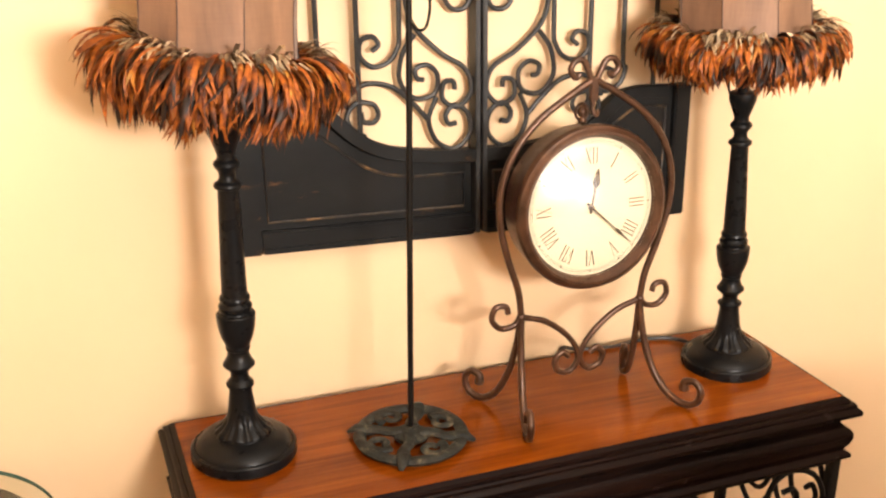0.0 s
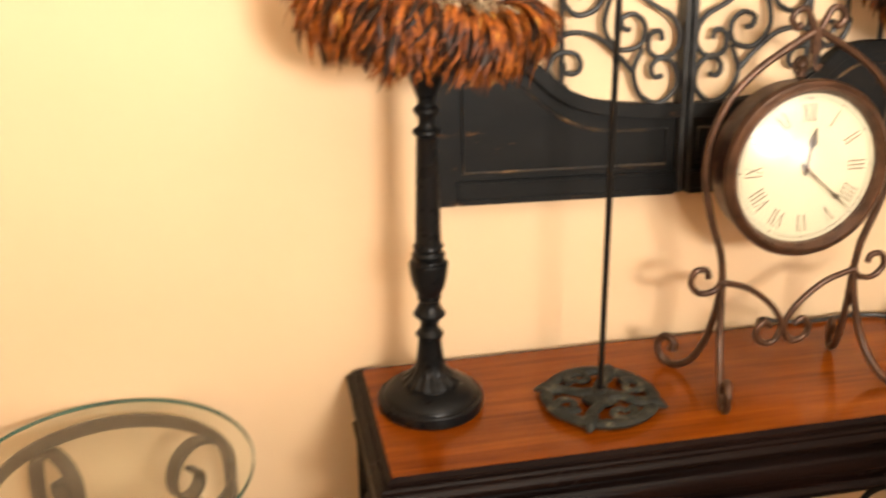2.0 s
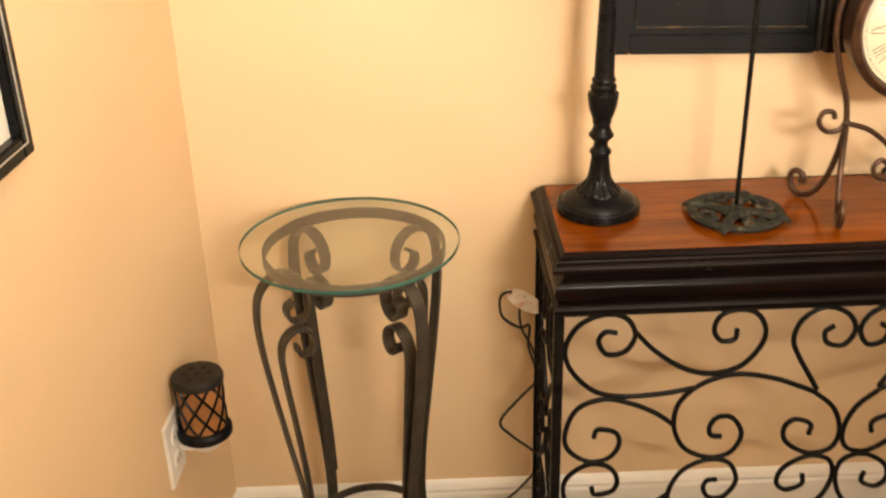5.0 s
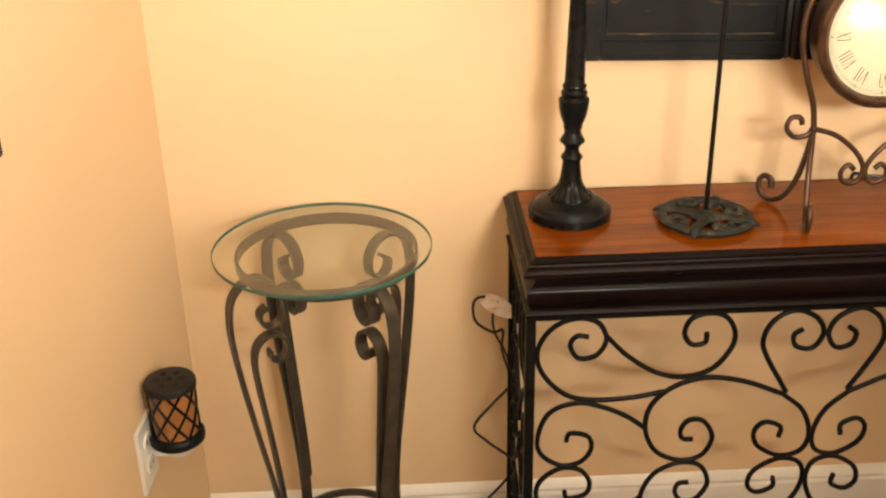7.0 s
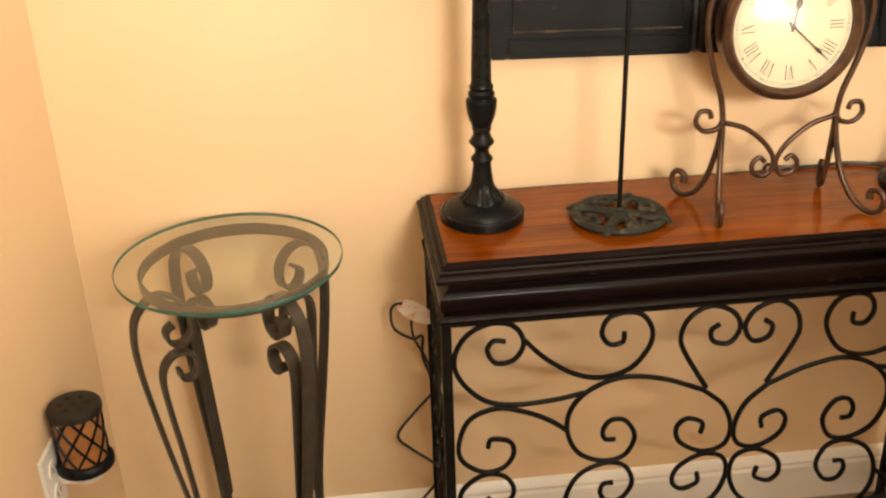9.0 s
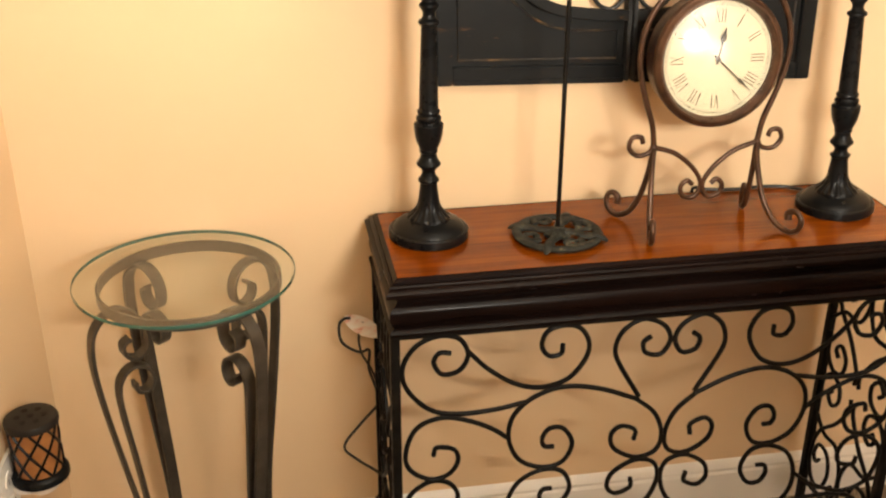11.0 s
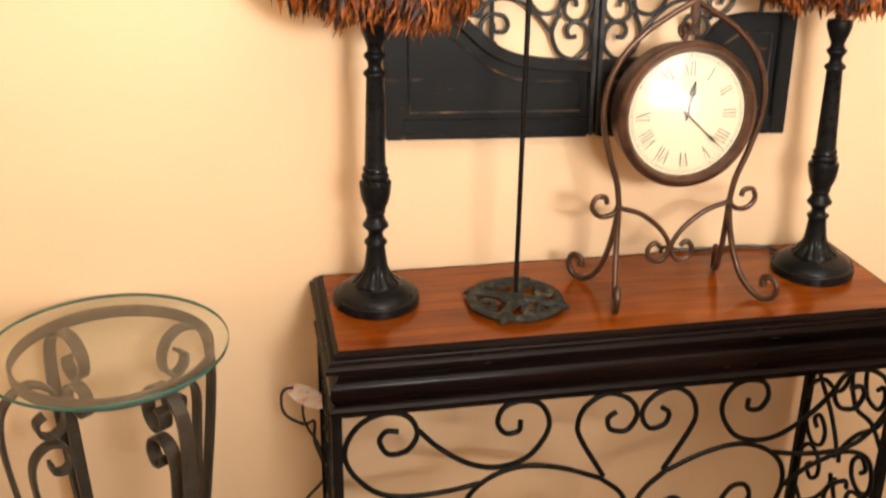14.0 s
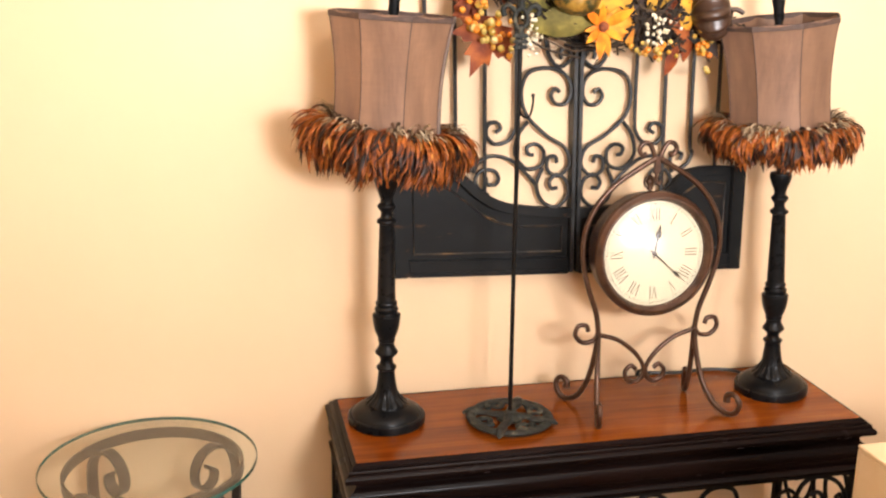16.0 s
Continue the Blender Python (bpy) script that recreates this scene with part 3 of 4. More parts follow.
    harp2 = tube(catmull([(0, 0, 0.0), (-0.035, 0, 0.03), (-0.045, 0, 0.08), (-0.03, 0, 0.14), (0, 0, 0.164)], 5), 0.0014, 6)
    part("harp", moved(join(harp, harp2, *spider), top), IRON, lamp)
    fin = [(0.001, 0.162), (0.008, 0.164), (0.008, 0.174), (0.0065, 0.182), (0.0088, 0.190), (0.0085, 0.204), (0.0105, 0.214), (0.012, 0.229), (0.008, 0.249), (0.001, 0.259)]
    part("finial", moved(lathe(fin, 20), top), BLACK_WOOD, lamp, "black turned finial")
    # feather fringe
    trims = {"feather_fringe": [], "down_fringe": [], "bead_trim": []}
    hem = top @ pose(0, 0, -0.006, 0, slant, 0)
    for i in range(2700):
        a = rnd.uniform(0, 2 * math.pi)
        layer = rnd.random() ** 0.85
        L = spread * rnd.uniform(0.046, 0.066) * (1.0 + 0.10 * math.sin(7 * a + seed))
        e = radians(-44 + 80 * layer + rnd.gauss(0, 10))
        wide = rnd.uniform(0.0018, 0.0048)
        r, z = 0.089 + rnd.uniform(-0.003, 0.012), 0.010 + 0.010 * layer + rnd.uniform(-0.010, 0.005)
        ca, sa = math.cos(a), math.sin(a)
        side = Vector((-sa, ca, 0))
        drift = rnd.gauss(0, 0.17)
        seg = 6
        tw = rnd.gauss(0, 0.5)
        V = []
        for s in range(seg + 1):
            t = s / seg
            out = Vector((ca * r, sa * r, z)) + side * (drift * L * t * t)
            up = Vector((-ca * math.sin(e), -sa * math.sin(e), math.cos(e)))
            w = wide * (0.5 + 0.9 * t) * (1.02 - t ** 3.4)
            sd = (side * math.cos(tw) + up * math.sin(tw)).normalized()
            V += [out - sd * w - up * w * 0.25, out + up * w * 0.15, out + sd * w - up * w * 0.25]
            e = max(e - radians(rnd.uniform(12, 29)), radians(-95))
            r += math.cos(e) * L / seg
            z += math.sin(e) * L / seg
        Fq = []
        for s in range(seg):
            Fq += [(3 * s, 3 * s + 1, 3 * s + 4, 3 * s + 3), (3 * s + 1, 3 * s + 2, 3 * s + 5, 3 * s + 4)]
        trims["feather_fringe"].append((V, Fq))
    for i in range(1100):
        a = rnd.uniform(0, 2 * math.pi)
        clump = 0.5 + 0.5 * math.sin(a * 9 + seed) * math.cos(a * 4 + 1)
        if rnd.random() > 1.5 * clump - 0.28:
            continue
        L, e = rnd.uniform(0.020, 0.036) * (0.6 + 0.6 * clump), radians(rnd.uniform(-15, 55))
        r, z = 0.092 + rnd.uniform(0, 0.010), 0.020 + rnd.uniform(-0.008, 0.008)
        side = Vector((-math.sin(a), math.cos(a), 0))
        p, V, turn = Vector((math.cos(a) * r, math.sin(a) * r, z)), [], rnd.gauss(0, 0.5)
        wide = rnd.uniform(0.0012, 0.0034)
        for s in range(4):
            w = wide * (0.5, 1.0, 0.9, 0.25)[s]
            V += [p - side * w, p + side * w]
            d = Vector((math.cos(a) * math.cos(e), math.sin(a) * math.cos(e), math.sin(e)))
            p = p + (d + side * turn * (s / 3)) * (L / 3)
            e -= radians(rnd.uniform(15, 50))
        trims["down_fringe"].append((V, [(2 * s, 2 * s + 1, 2 * s + 3, 2 * s + 2) for s in range(3)]))
    for i in range(70):
        a, r = rnd.uniform(0, 2 * math.pi), 0.096 + rnd.uniform(0, 0.010)
        trims["bead_trim"].append(ball((r * math.cos(a), r * math.sin(a), 0.018 + rnd.uniform(-0.020, 0.010)), rnd.uniform(0.0014, 0.0024), (1, 1, 1), 6, 4))
    part("feather_fringe", moved(join(*trims["feather_fringe"]), hem), FEATHER, lamp, "rust, black and gold rooster feather fringe", True, "stuff", angle=70)
    part("down_fringe", moved(join(*trims["down_fringe"]), hem), DOWN, lamp, "pale grey down at the root of the fringe", True, "stuff", angle=70)
    part("bead_trim", moved(join(*trims["bead_trim"]), hem), BEAD, lamp, "dark glass beads", True, "stuff")
    return lamp


table_lamp((0.083, -0.133, TOP), 0.3, 3.2, 0.001, 6, 3, 1.17, 5.0, 0.488, "black turned lamp with brown shade and feather fringe, upright")
table_lamp((0.795, -0.136, TOP), -2.8, -3.6, -0.006, -8, 8, 0.90, 4.0, 0.479, "black turned lamp with brown shade and feather fringe, leaning slightly")

# ---- clock hanging in a scrolled stand ----
CX, CY, CZ = 0.5345, -0.159, TOP
clock = thing("hanging_clock", (CX, CY, CZ), "round bronze clock with cream dial hanging in scrolled stand", "clock")
ROD = 0.0042


def stand_rod(name, pts, r=ROD, label="", taper=None):
    return part(name, tube(catmull(pts, 7), r, 10, False, taper), BROWN_IRON, clock, label)


for sg in (-1, 1):
    arch = [(sg * x, 0, z) for x, z in ((0.003, 0.441), (0.030, 0.426), (0.072, 0.398), (0.104, 0.361), (0.121, 0.317), (0.122, 0.271), (0.110, 0.222), (0.094, 0.176), (0.0885, 0.140))]
    stand_rod("arch_rod", arch, 0.0046)
    stand_rod("top_curl", [(sg * x, 0, z) for x, z in ((0.002, 0.436), (0.008, 0.452), (0.016, 0.466), (0.027, 0.466), (0.033, 0.456), (0.026, 0.446), (0.020, 0.450))], 0.0040)
    stand_rod("side_curl", [(sg * x, 0, z) for x, z in ((0.0885, 0.140), (0.098, 0.128), (0.117, 0.126), (0.130, 0.140), (0.125, 0.156), (0.111, 0.156), (0.107, 0.146))], 0.0040)
    stand_rod("bracket", [(sg * x, 0, z) for x, z in ((0.088, 0.138), (0.052, 0.126), (0.021, 0.102), (0.004, 0.078), (0.003, 0.060), (0.014, 0.047), (0.031, 0.051), (0.036, 0.066), (0.026, 0.077), (0.016, 0.070))], 0.0040)
    part("joint", ball((sg * 0.0885, 0, 0.138), 0.0062), BROWN_IRON, clock)


def leg_rod(sg, dx, dy, curl):
    """A leg that runs down from the joint and ends in an upturned curl pointing along (dx, dy)."""
    x0 = sg * 0.0885
    d = Vector((dx, dy)).normalized()
    rz = [(0.0, 0.136), (0.006, 0.095), (0.018, 0.050), (0.036, 0.018), (0.058, 0.0052), (0.078, 0.012), (0.084, 0.030), (0.074, 0.042), (0.060, 0.038), (0.060, 0.026)]
    k = math.hypot(dx, dy) / 0.058
    pts = []
    for i, (r, z) in enumerate(rz):
        q = r * k if i <= 4 else 0.058 * k + (r - 0.058) * curl
        pts.append((x0 + d.x * q, d.y * q, z))
    stand_rod("leg", pts, 0.0046, "", lambda t: 1.0 if t < 0.8 else 1.0 + 0.35 * (t - 0.8) / 0.2)


leg_rod(-1, -0.020, -0.070, 0.9)
leg_rod(-1, -0.036, 0.046, 0.9)
leg_rod(1, 0.036, -0.067, 1.0)
leg_rod(1, 0.012, 0.046, 0.3)
part("top_bar", join(box(-0.0055, 0.0055, -0.004, 0.004, 0.415, 0.446, 0.0015), tube(catmull([(0, 0, 0.418), (0, 0, 0.405), (0.004, -0.002, 0.398), (0.008, 0, 0.403)], 5), 0.0028, 8)), BROWN_IRON, clock, "iron hook")
HZ = 0.2817
case = part("case", moved(lathe([(0.002, -0.022), (0.095, -0.022), (0.100, -0.018), (0.1015, 0.016), (0.1045, 0.020), (0.1070, 0.025), (0.1073, 0.030), (0.1052, 0.0345), (0.1022, 0.0362), (0.1012, 0.0378), (0.0988, 0.0398), (0.0960, 0.0400), (0.0938, 0.0375), (0.0930, 0.0340), (0.0914, 0.0325), (0.0904, 0.0290), (0.0900, 0.0238), (0.002, 0.0238)], 72), Matrix.Translation((0, 0, HZ)) @ pose(0, 0, 0, 90, 0, 0)), BROWN_IRON, clock, "bronzed drum case with ringed bezel", True, angle=35)
dm = Matrix.Translation((0, -0.0245, HZ)) @ pose(0, 0, 0, 90, 0, 0)
part("dial", moved(lathe([(0.002, 0.0), (0.0898, 0.0), (0.0898, 0.0008), (0.002, 0.0008)], 72), dm), DIAL, case, "cream paper dial")


def numeral(text, deg):
    """A Roman numeral of thin and thick strokes with serifs, its foot towards the hub."""
    H, wide = 0.0100, {"I": 0.0050, "V": 0.0098, "X": 0.0098}
    x, bits = -sum(wide[c] for c in text) / 2, []

    def stroke(xa, ya, xb, yb, w):
        k = Vector((-(yb - ya), xb - xa, 0)).normalized() * w / 2
        a, b, up = Vector((xa, ya, 0)), Vector((xb, yb, 0)), Vector((0, 0, 0.0002))
        bits.append(([a - k, b - k, b + k, a + k, a - k + up, b - k + up, b + k + up, a + k + up],
                     [(0, 3, 2, 1), (4, 5, 6, 7), (0, 1, 5, 4), (1, 2, 6, 5), (2, 3, 7, 6), (3, 0, 4, 7)]))

    for c in text:
        w, m = wide[c], x + wide[c] / 2
        if c == "I":
            stroke(m, -H, m, H, 0.0014)
            stroke(m - 0.0017, H, m + 0.0017, H, 0.0005)
            stroke(m - 0.0017, -H, m + 0.0017, -H, 0.0005)
        elif c == "V":
            stroke(x + 0.0014, H, m, -H, 0.0014)
            stroke(m, -H, x + w - 0.0014, H, 0.0006)
            stroke(x, H, x + 0.0030, H, 0.0005)
            stroke(x + w - 0.0030, H, x + w, H, 0.0005)
        else:
            stroke(x + 0.0014, H, x + w - 0.0014, -H, 0.0014)
            stroke(x + 0.0014, -H, x + w - 0.0014, H, 0.0006)
            for q in (x, x + w - 0.0030):
                stroke(q, H, q + 0.0030, H, 0.0005)
                stroke(q, -H, q + 0.0030, -H, 0.0005)
        x += w
    part("numeral", moved(join(*bits), dm @ pose(0, 0, 0, 0, 0, -deg) @ Matrix.Translation((0, 0.0670, 0.0011))), INK, case, "", False)


for i, text in enumerate(("XII", "I", "II", "III", "IIII", "V", "VI", "VII", "VIII", "IX", "X", "XI")):
    numeral(text, 30 * i)
ticks = []
for i in range(60):
    L = 0.0012 if i % 5 else 0.0030
    m = dm @ pose(0, 0, 0, 0, 0, -6 * i) @ Matrix.Translation((0, 0.0845, 0.0012))
    ticks.append(moved(box(-0.0003 if i % 5 else -0.0009, 0.0003 if i % 5 else 0.0009, -L / 2, L / 2, 0, 0.0002), m))
for r in (0.0832, 0.0858):
    ticks.append(moved(sweep([(r * math.cos(2 * math.pi * i / 90), r * math.sin(2 * math.pi * i / 90), 0.0013) for i in range(90)], rect2(0.0001, 0.00017, 0.00002), (0, 0, 1), True), dm))
part("minute_track", join(*ticks), INK, case, "fine dark minute ring")


def pointer(name, deg, outline, z):
    n = len(outline)
    pts = outline + [(-x, y) for x, y in outline[::-1]]
    k = len(pts)
    V = [(x, y, z) for x, y in pts] + [(x, y, z + 0.0006) for x, y in pts]
    F = [(i, i + 1, k - 2 - i, k - 1 - i) for i in range(n - 1)] + [(k + i, k + i + 1, 2 * k - 2 - i, 2 * k - 1 - i) for i in range(n - 1)]
    F += [(i, (i + 1) % k, k + (i + 1) % k, k + i) for i in range(k)]
    part(name, moved((V, F), dm @ pose(0, 0, 0, 0, 0, -deg)), INK, case, "dark spade-shaped pointer")


pointer("hour_pointer", 11, [(0.0016, -0.008), (0.0016, 0.0), (0.0010, 0.020), (0.0016, 0.026), (0.0046, 0.030), (0.0050, 0.034), (0.0026, 0.041), (0.0005, 0.050)], 0.003)
pointer("minute_pointer", 132, [(0.0016, -0.010), (0.0015, 0.0), (0.0009, 0.030), (0.0009, 0.046), (0.0027, 0.052), (0.0027, 0.055), (0.0008, 0.063), (0.0004, 0.078)], 0.0045)
part("pivot", moved(lathe([(0.0005, 0.0015), (0.0036, 0.0015), (0.0036, 0.0055), (0.0022, 0.0065), (0.0005, 0.0068)], 16), dm), BROWN_IRON, case)
dome = [(0.0900 * q, math.sqrt(0.20 ** 2 - (0.0900 * q) ** 2) - math.sqrt(0.20 ** 2 - 0.0900 ** 2)) for q in (1, 0.9, 0.8, 0.7, 0.6, 0.5, 0.4, 0.3, 0.2, 0.1, 0.01)]
part("crystal", moved(lathe([(r, z + 0.002) for r, z in dome] + [(r, z + 0.0006) for r, z in dome[::-1]], 72, None, True), Matrix.Translation((0, -0.0300, HZ)) @ pose(0, 0, 0, 90, 0, 0)), CLOCK_GLASS, case, "domed clear glass")
part("hanger", join(moved(lathe([(0.001, 0.102), (0.006, 0.106), (0.0045, 0.109), (0.0040, 0.112), (0.0070, 0.117), (0.0070, 0.121), (0.003, 0.126), (0.001, 0.127)], 16), Matrix.Translation((0, 0, HZ))), tube([(0.009 * math.cos(2 * math.pi * i / 18), 0.002, HZ + 0.118 + 0.0105 * math.sin(2 * math.pi * i / 18)) for i in range(18)], 0.0018, 8, True)), BROWN_IRON, case, "bronze knob and hanging ring")
case.matrix_local = Matrix.Translation((-0.0005, 0.016, HZ - 0.003)) @ pose(0, 0, 0, -4, 0, 1) @ Matrix.Translation((0, 0, -HZ))

# ---- slim iron rod stand with openwork base ----
rod_stand = thing("ornament_stand", (0.2875, -0.176, TOP), "slim black iron ornament stand with openwork cast base", "ornament stand")


def cast(shape):
    """Flattens a shape to the height of the low casting."""
    return [(x, y, 0.0045 + (z - 0.0045) * 0.62) for x, y, z in shape[0]], shape[1]


stand_base = part("base", cast(tube([(0.0655 * math.cos(2 * math.pi * i / 64), 0.0655 * math.sin(2 * math.pi * i / 64), 0.010) for i in range(64)], 0.0082, 8, True)), CAST_IRON, rod_stand, "openwork cast iron base with worn patina", True, angle=60)
part("hub", cast(lathe([(0.001, 0.003), (0.022, 0.004), (0.023, 0.012), (0.016, 0.018), (0.0065, 0.021), (0.0055, 0.025), (0.001, 0.025)], 24)), CAST_IRON, stand_base)
for q in range(4):
    m = pose(0, 0, 0, 0, 0, 90 * q + 62)
    part("leaf_tip", cast(moved(tube(catmull([(0.060, 0, 0.014), (0.066, 0, 0.016), (0.074, 0, 0.011), (0.0815, 0, 0.005)], 4), 0.0088, 8, False, lambda t: 1.05 - 0.75 * t * t), m)), CAST_IRON, stand_base)
    part("spoke", cast(moved(tube(catmull([(0.012, 0, 0.014), (0.028, 0.003, 0.015), (0.044, -0.002, 0.013), (0.060, 0, 0.012)], 4), 0.0090, 8, False, lambda t: 1.1 - t * (1 - t)), m)), CAST_IRON, stand_base)
    sp = [(x, y, 0.013) for x, y in spiral(0.034, 0.032, 0.017, 0.006, 150, -1.05, 18)]
    part("curl", cast(moved(tube(sp, 0.0052, 8, False, lambda t: 1.2 - 0.35 * t), m)), CAST_IRON, stand_base)
part("rod", tube([(0, 0, 0.02), (0.0, 0, 0.3), (0.001, 0, 0.66)], 0.0037, 10), IRON, rod_stand)
part("hook", tube(catmull([(0.001, -0.002, 0.528), (0.008, -0.010, 0.518), (0.014, -0.018, 0.522), (0.017, -0.022, 0.540), (0.017, -0.022, 0.552)], 5), 0.0017, 8), IRON, rod_stand, "thin wire hook")
part("hook_tip", ball((0.017, -0.022, 0.553), 0.0033), IRON, rod_stand)
head = [box(-0.0105, 0.0125, -0.005, 0.005, 0.622 + 0.0085 * i, 0.6285 + 0.0085 * i, 0.0018) for i in range(3)]
head.append(tube([(0.001 + 0.0105 * math.cos(a), 0, 0.668 + 0.015 * math.sin(a)) for a in [2 * math.pi * i / 24 for i in range(24)]], 0.0038, 8, True))
head.append(tube([(0.001, 0, 0.645), (0.001, 0, 0.656)], 0.006, 8))
for sg in (-1, 1):
    head.append(tube(catmull([(0.001 + sg * 0.008, 0, 0.678), (0.001 + sg * 0.020, 0, 0.688), (0.001 + sg * 0.029, 0, 0.682), (0.001 + sg * 0.026, 0, 0.672)], 5), 0.0044, 8))
head.append(tube(catmull([(0.001, 0, 0.684), (0.001, 0, 0.715), (0.001, 0, 0.75)], 5), 0.0062, 10, False, lambda t: 1 - 0.7 * t))
part("finial", join(*head), CAST_IRON, rod_stand, "scrolled cast iron finial", True, angle=60)

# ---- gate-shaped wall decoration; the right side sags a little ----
GX, GZ = 0.445, 0.932
gate = thing("wall_gate", (0, 0, 0), "distressed black wood and iron gate hung on wall", "wall decor")


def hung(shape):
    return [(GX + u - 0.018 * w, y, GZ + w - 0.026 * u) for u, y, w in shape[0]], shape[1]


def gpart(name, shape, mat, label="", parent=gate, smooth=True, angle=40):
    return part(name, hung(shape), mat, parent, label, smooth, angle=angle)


GF, GB = -0.026, -0.004
HW = 0.329
ARCH = [(-0.329, 0.195), (-0.290, 0.196), (-0.250, 0.196), (-0.215, 0.190), (-0.195, 0.174), (-0.175, 0.156), (-0.150, 0.141), (-0.120, 0.131), (-0.085, 0.126), (-0.045, 0.123), (-0.006, 0.122)]


def arch_board(sg, lo, y0, y1, u_in, u_out, drop):
    """A board between the height lo and the arch lowered by drop."""
    us = [u_out + (u_in - u_out) * i / 40 for i in range(41)]
    tops = [np.interp(u, [p[0] for p in ARCH], [p[1] for p in ARCH]) - drop for u in us]
    k = len(us)
    V = []
    for y in (y0, y1):
        V += [(sg * u, y, lo) for u in us] + [(sg * u, y, z) for u, z in zip(us, tops)]
    F = []
    for s in (0, 2 * k):
        F += [(s + i, s + i + 1, s + k + i + 1, s + k + i) for i in range(k - 1)]
    F += [(k + i, k + i + 1, 3 * k + i + 1, 3 * k + i) for i in range(k - 1)] + [(i, i + 1, 2 * k + i + 1, 2 * k + i) for i in range(k - 1)]
    F += [(0, k, 3 * k, 2 * k), (k - 1, 2 * k - 1, 4 * k - 1, 3 * k - 1)]
    return V, F


for sg in (-1, 1):
    gpart("panel", arch_board(sg, 0.002, GB - 0.012, GB, -0.010, -HW + 0.004, 0.002), GATE_WOOD, "black distressed panel with worn corners", smooth=False)
    xs = sorted((sg * HW, sg * (HW - 0.026)))
    gpart("stile", box(xs[0], xs[1], GF, GB, 0, 0.195, 0.002), GATE_WOOD)
    xs = sorted((sg * (HW - 0.026), sg * 0.009))
    gpart("rail", box(xs[0], xs[1], GF + 0.001, GB, 0.0, 0.031, 0.002), GATE_WOOD, "bottom rail with rubbed edges")
    gpart("rail_bead", box(xs[0], xs[1], GF - 0.002, GF + 0.002, 0.004, 0.009, 0.001), GATE_WOOD)
    line = catmull([(sg * u, GB - 0.022, z - 0.008) for u, z in ARCH if u > -0.30], 3)
    gpart("arch_rail", sweep(line, rect2(0.003, 0.009), (0, 1, 0)), GATE_WOOD)
    bead = [(sg * u, GB - 0.013, z) for u, z in ((-0.292, 0.164), (-0.262, 0.166), (-0.236, 0.161), (-0.205, 0.140), (-0.170, 0.112), (-0.135, 0.095), (-0.100, 0.089), (-0.060, 0.088), (-0.022, 0.088))]
    gpart("bead_line", tube(catmull(bead, 5), 0.0022, 6), WORN, "thin moulding with gold rubbed edge")
    gpart("bead_line", tube([(sg * -0.022, GB - 0.013, 0.088), (sg * -0.022, GB - 0.013, 0.041), (sg * -0.292, GB - 0.013, 0.041), (sg * -0.292, GB - 0.013, 0.164)], 0.0018, 6), WORN, "thin moulding rubbed bare in places")
    gpart("stile", box(min(sg * 0.002, sg * 0.0085), max(sg * 0.002, sg * 0.0085), GF - 0.004, GB, 0.004, 0.70, 0.0012), GATE_IRON, "iron centre stile")
    bars = [(0.165, 0.134, 0.70), (0.268, 0.19, 0.70)]
    for u, lo, hi in bars:
        gpart("bar", tube([(sg * u, GF + 0.008, lo), (sg * u, GF + 0.008, hi)], 0.0036, 8), GATE_IRON)

    def iron(pts, r=0.0035):
        gpart("scroll", tube(catmull([(sg * u, GF + 0.008, w) for u, w in pts], 6), r, 8), GATE_IRON)

    iron([(-0.110, 0.70), (-0.110, 0.45), (-0.109, 0.285), (-0.113, 0.257), (-0.125, 0.241), (-0.146, 0.236), (-0.162, 0.250), (-0.160, 0.269), (-0.145, 0.274), (-0.137, 0.264), (-0.146, 0.256)])
    iron([(-0.217, 0.70), (-0.217, 0.45), (-0.217, 0.245), (-0.222, 0.222), (-0.213, 0.200), (-0.192, 0.190), (-0.180, 0.205), (-0.188, 0.222), (-0.202, 0.218), (-0.199, 0.207)])
    iron([(-0.031, 0.327), (-0.040, 0.333), (-0.047, 0.321), (-0.038, 0.307), (-0.021, 0.307), (-0.011, 0.323), (-0.014, 0.347), (-0.030, 0.363), (-0.056, 0.368), (-0.088, 0.359), (-0.100, 0.327), (-0.091, 0.288), (-0.055, 0.252), (-0.020, 0.230), (-0.011, 0.200), (-0.030, 0.180), (-0.051, 0.190), (-0.050, 0.211), (-0.037, 0.214), (-0.034, 0.203)])
    iron([(-0.088, 0.276), (-0.105, 0.252), (-0.110, 0.218), (-0.090, 0.193), (-0.063, 0.198), (-0.058, 0.222), (-0.072, 0.236), (-0.088, 0.231), (-0.086, 0.219), (-0.077, 0.217)])
    iron([(-0.163, 0.178), (-0.160, 0.166), (-0.146, 0.165), (-0.140, 0.176), (-0.148, 0.189), (-0.170, 0.190), (-0.182, 0.174), (-0.176, 0.158), (-0.158, 0.146)])
    iron([(-0.185, 0.185), (-0.176, 0.203), (-0.153, 0.215), (-0.120, 0.209), (-0.092, 0.186), (-0.071, 0.163)])
    iron([(-0.060, 0.194), (-0.071, 0.164), (-0.060, 0.134), (-0.034, 0.123), (-0.013, 0.143), (-0.016, 0.170), (-0.034, 0.182), (-0.047, 0.170), (-0.043, 0.157), (-0.032, 0.158)])
    iron([(-0.060, 0.47), (-0.058, 0.420), (-0.050, 0.386), (-0.032, 0.370), (-0.012, 0.384), (-0.018, 0.400), (-0.031, 0.397), (-0.029, 0.384)])
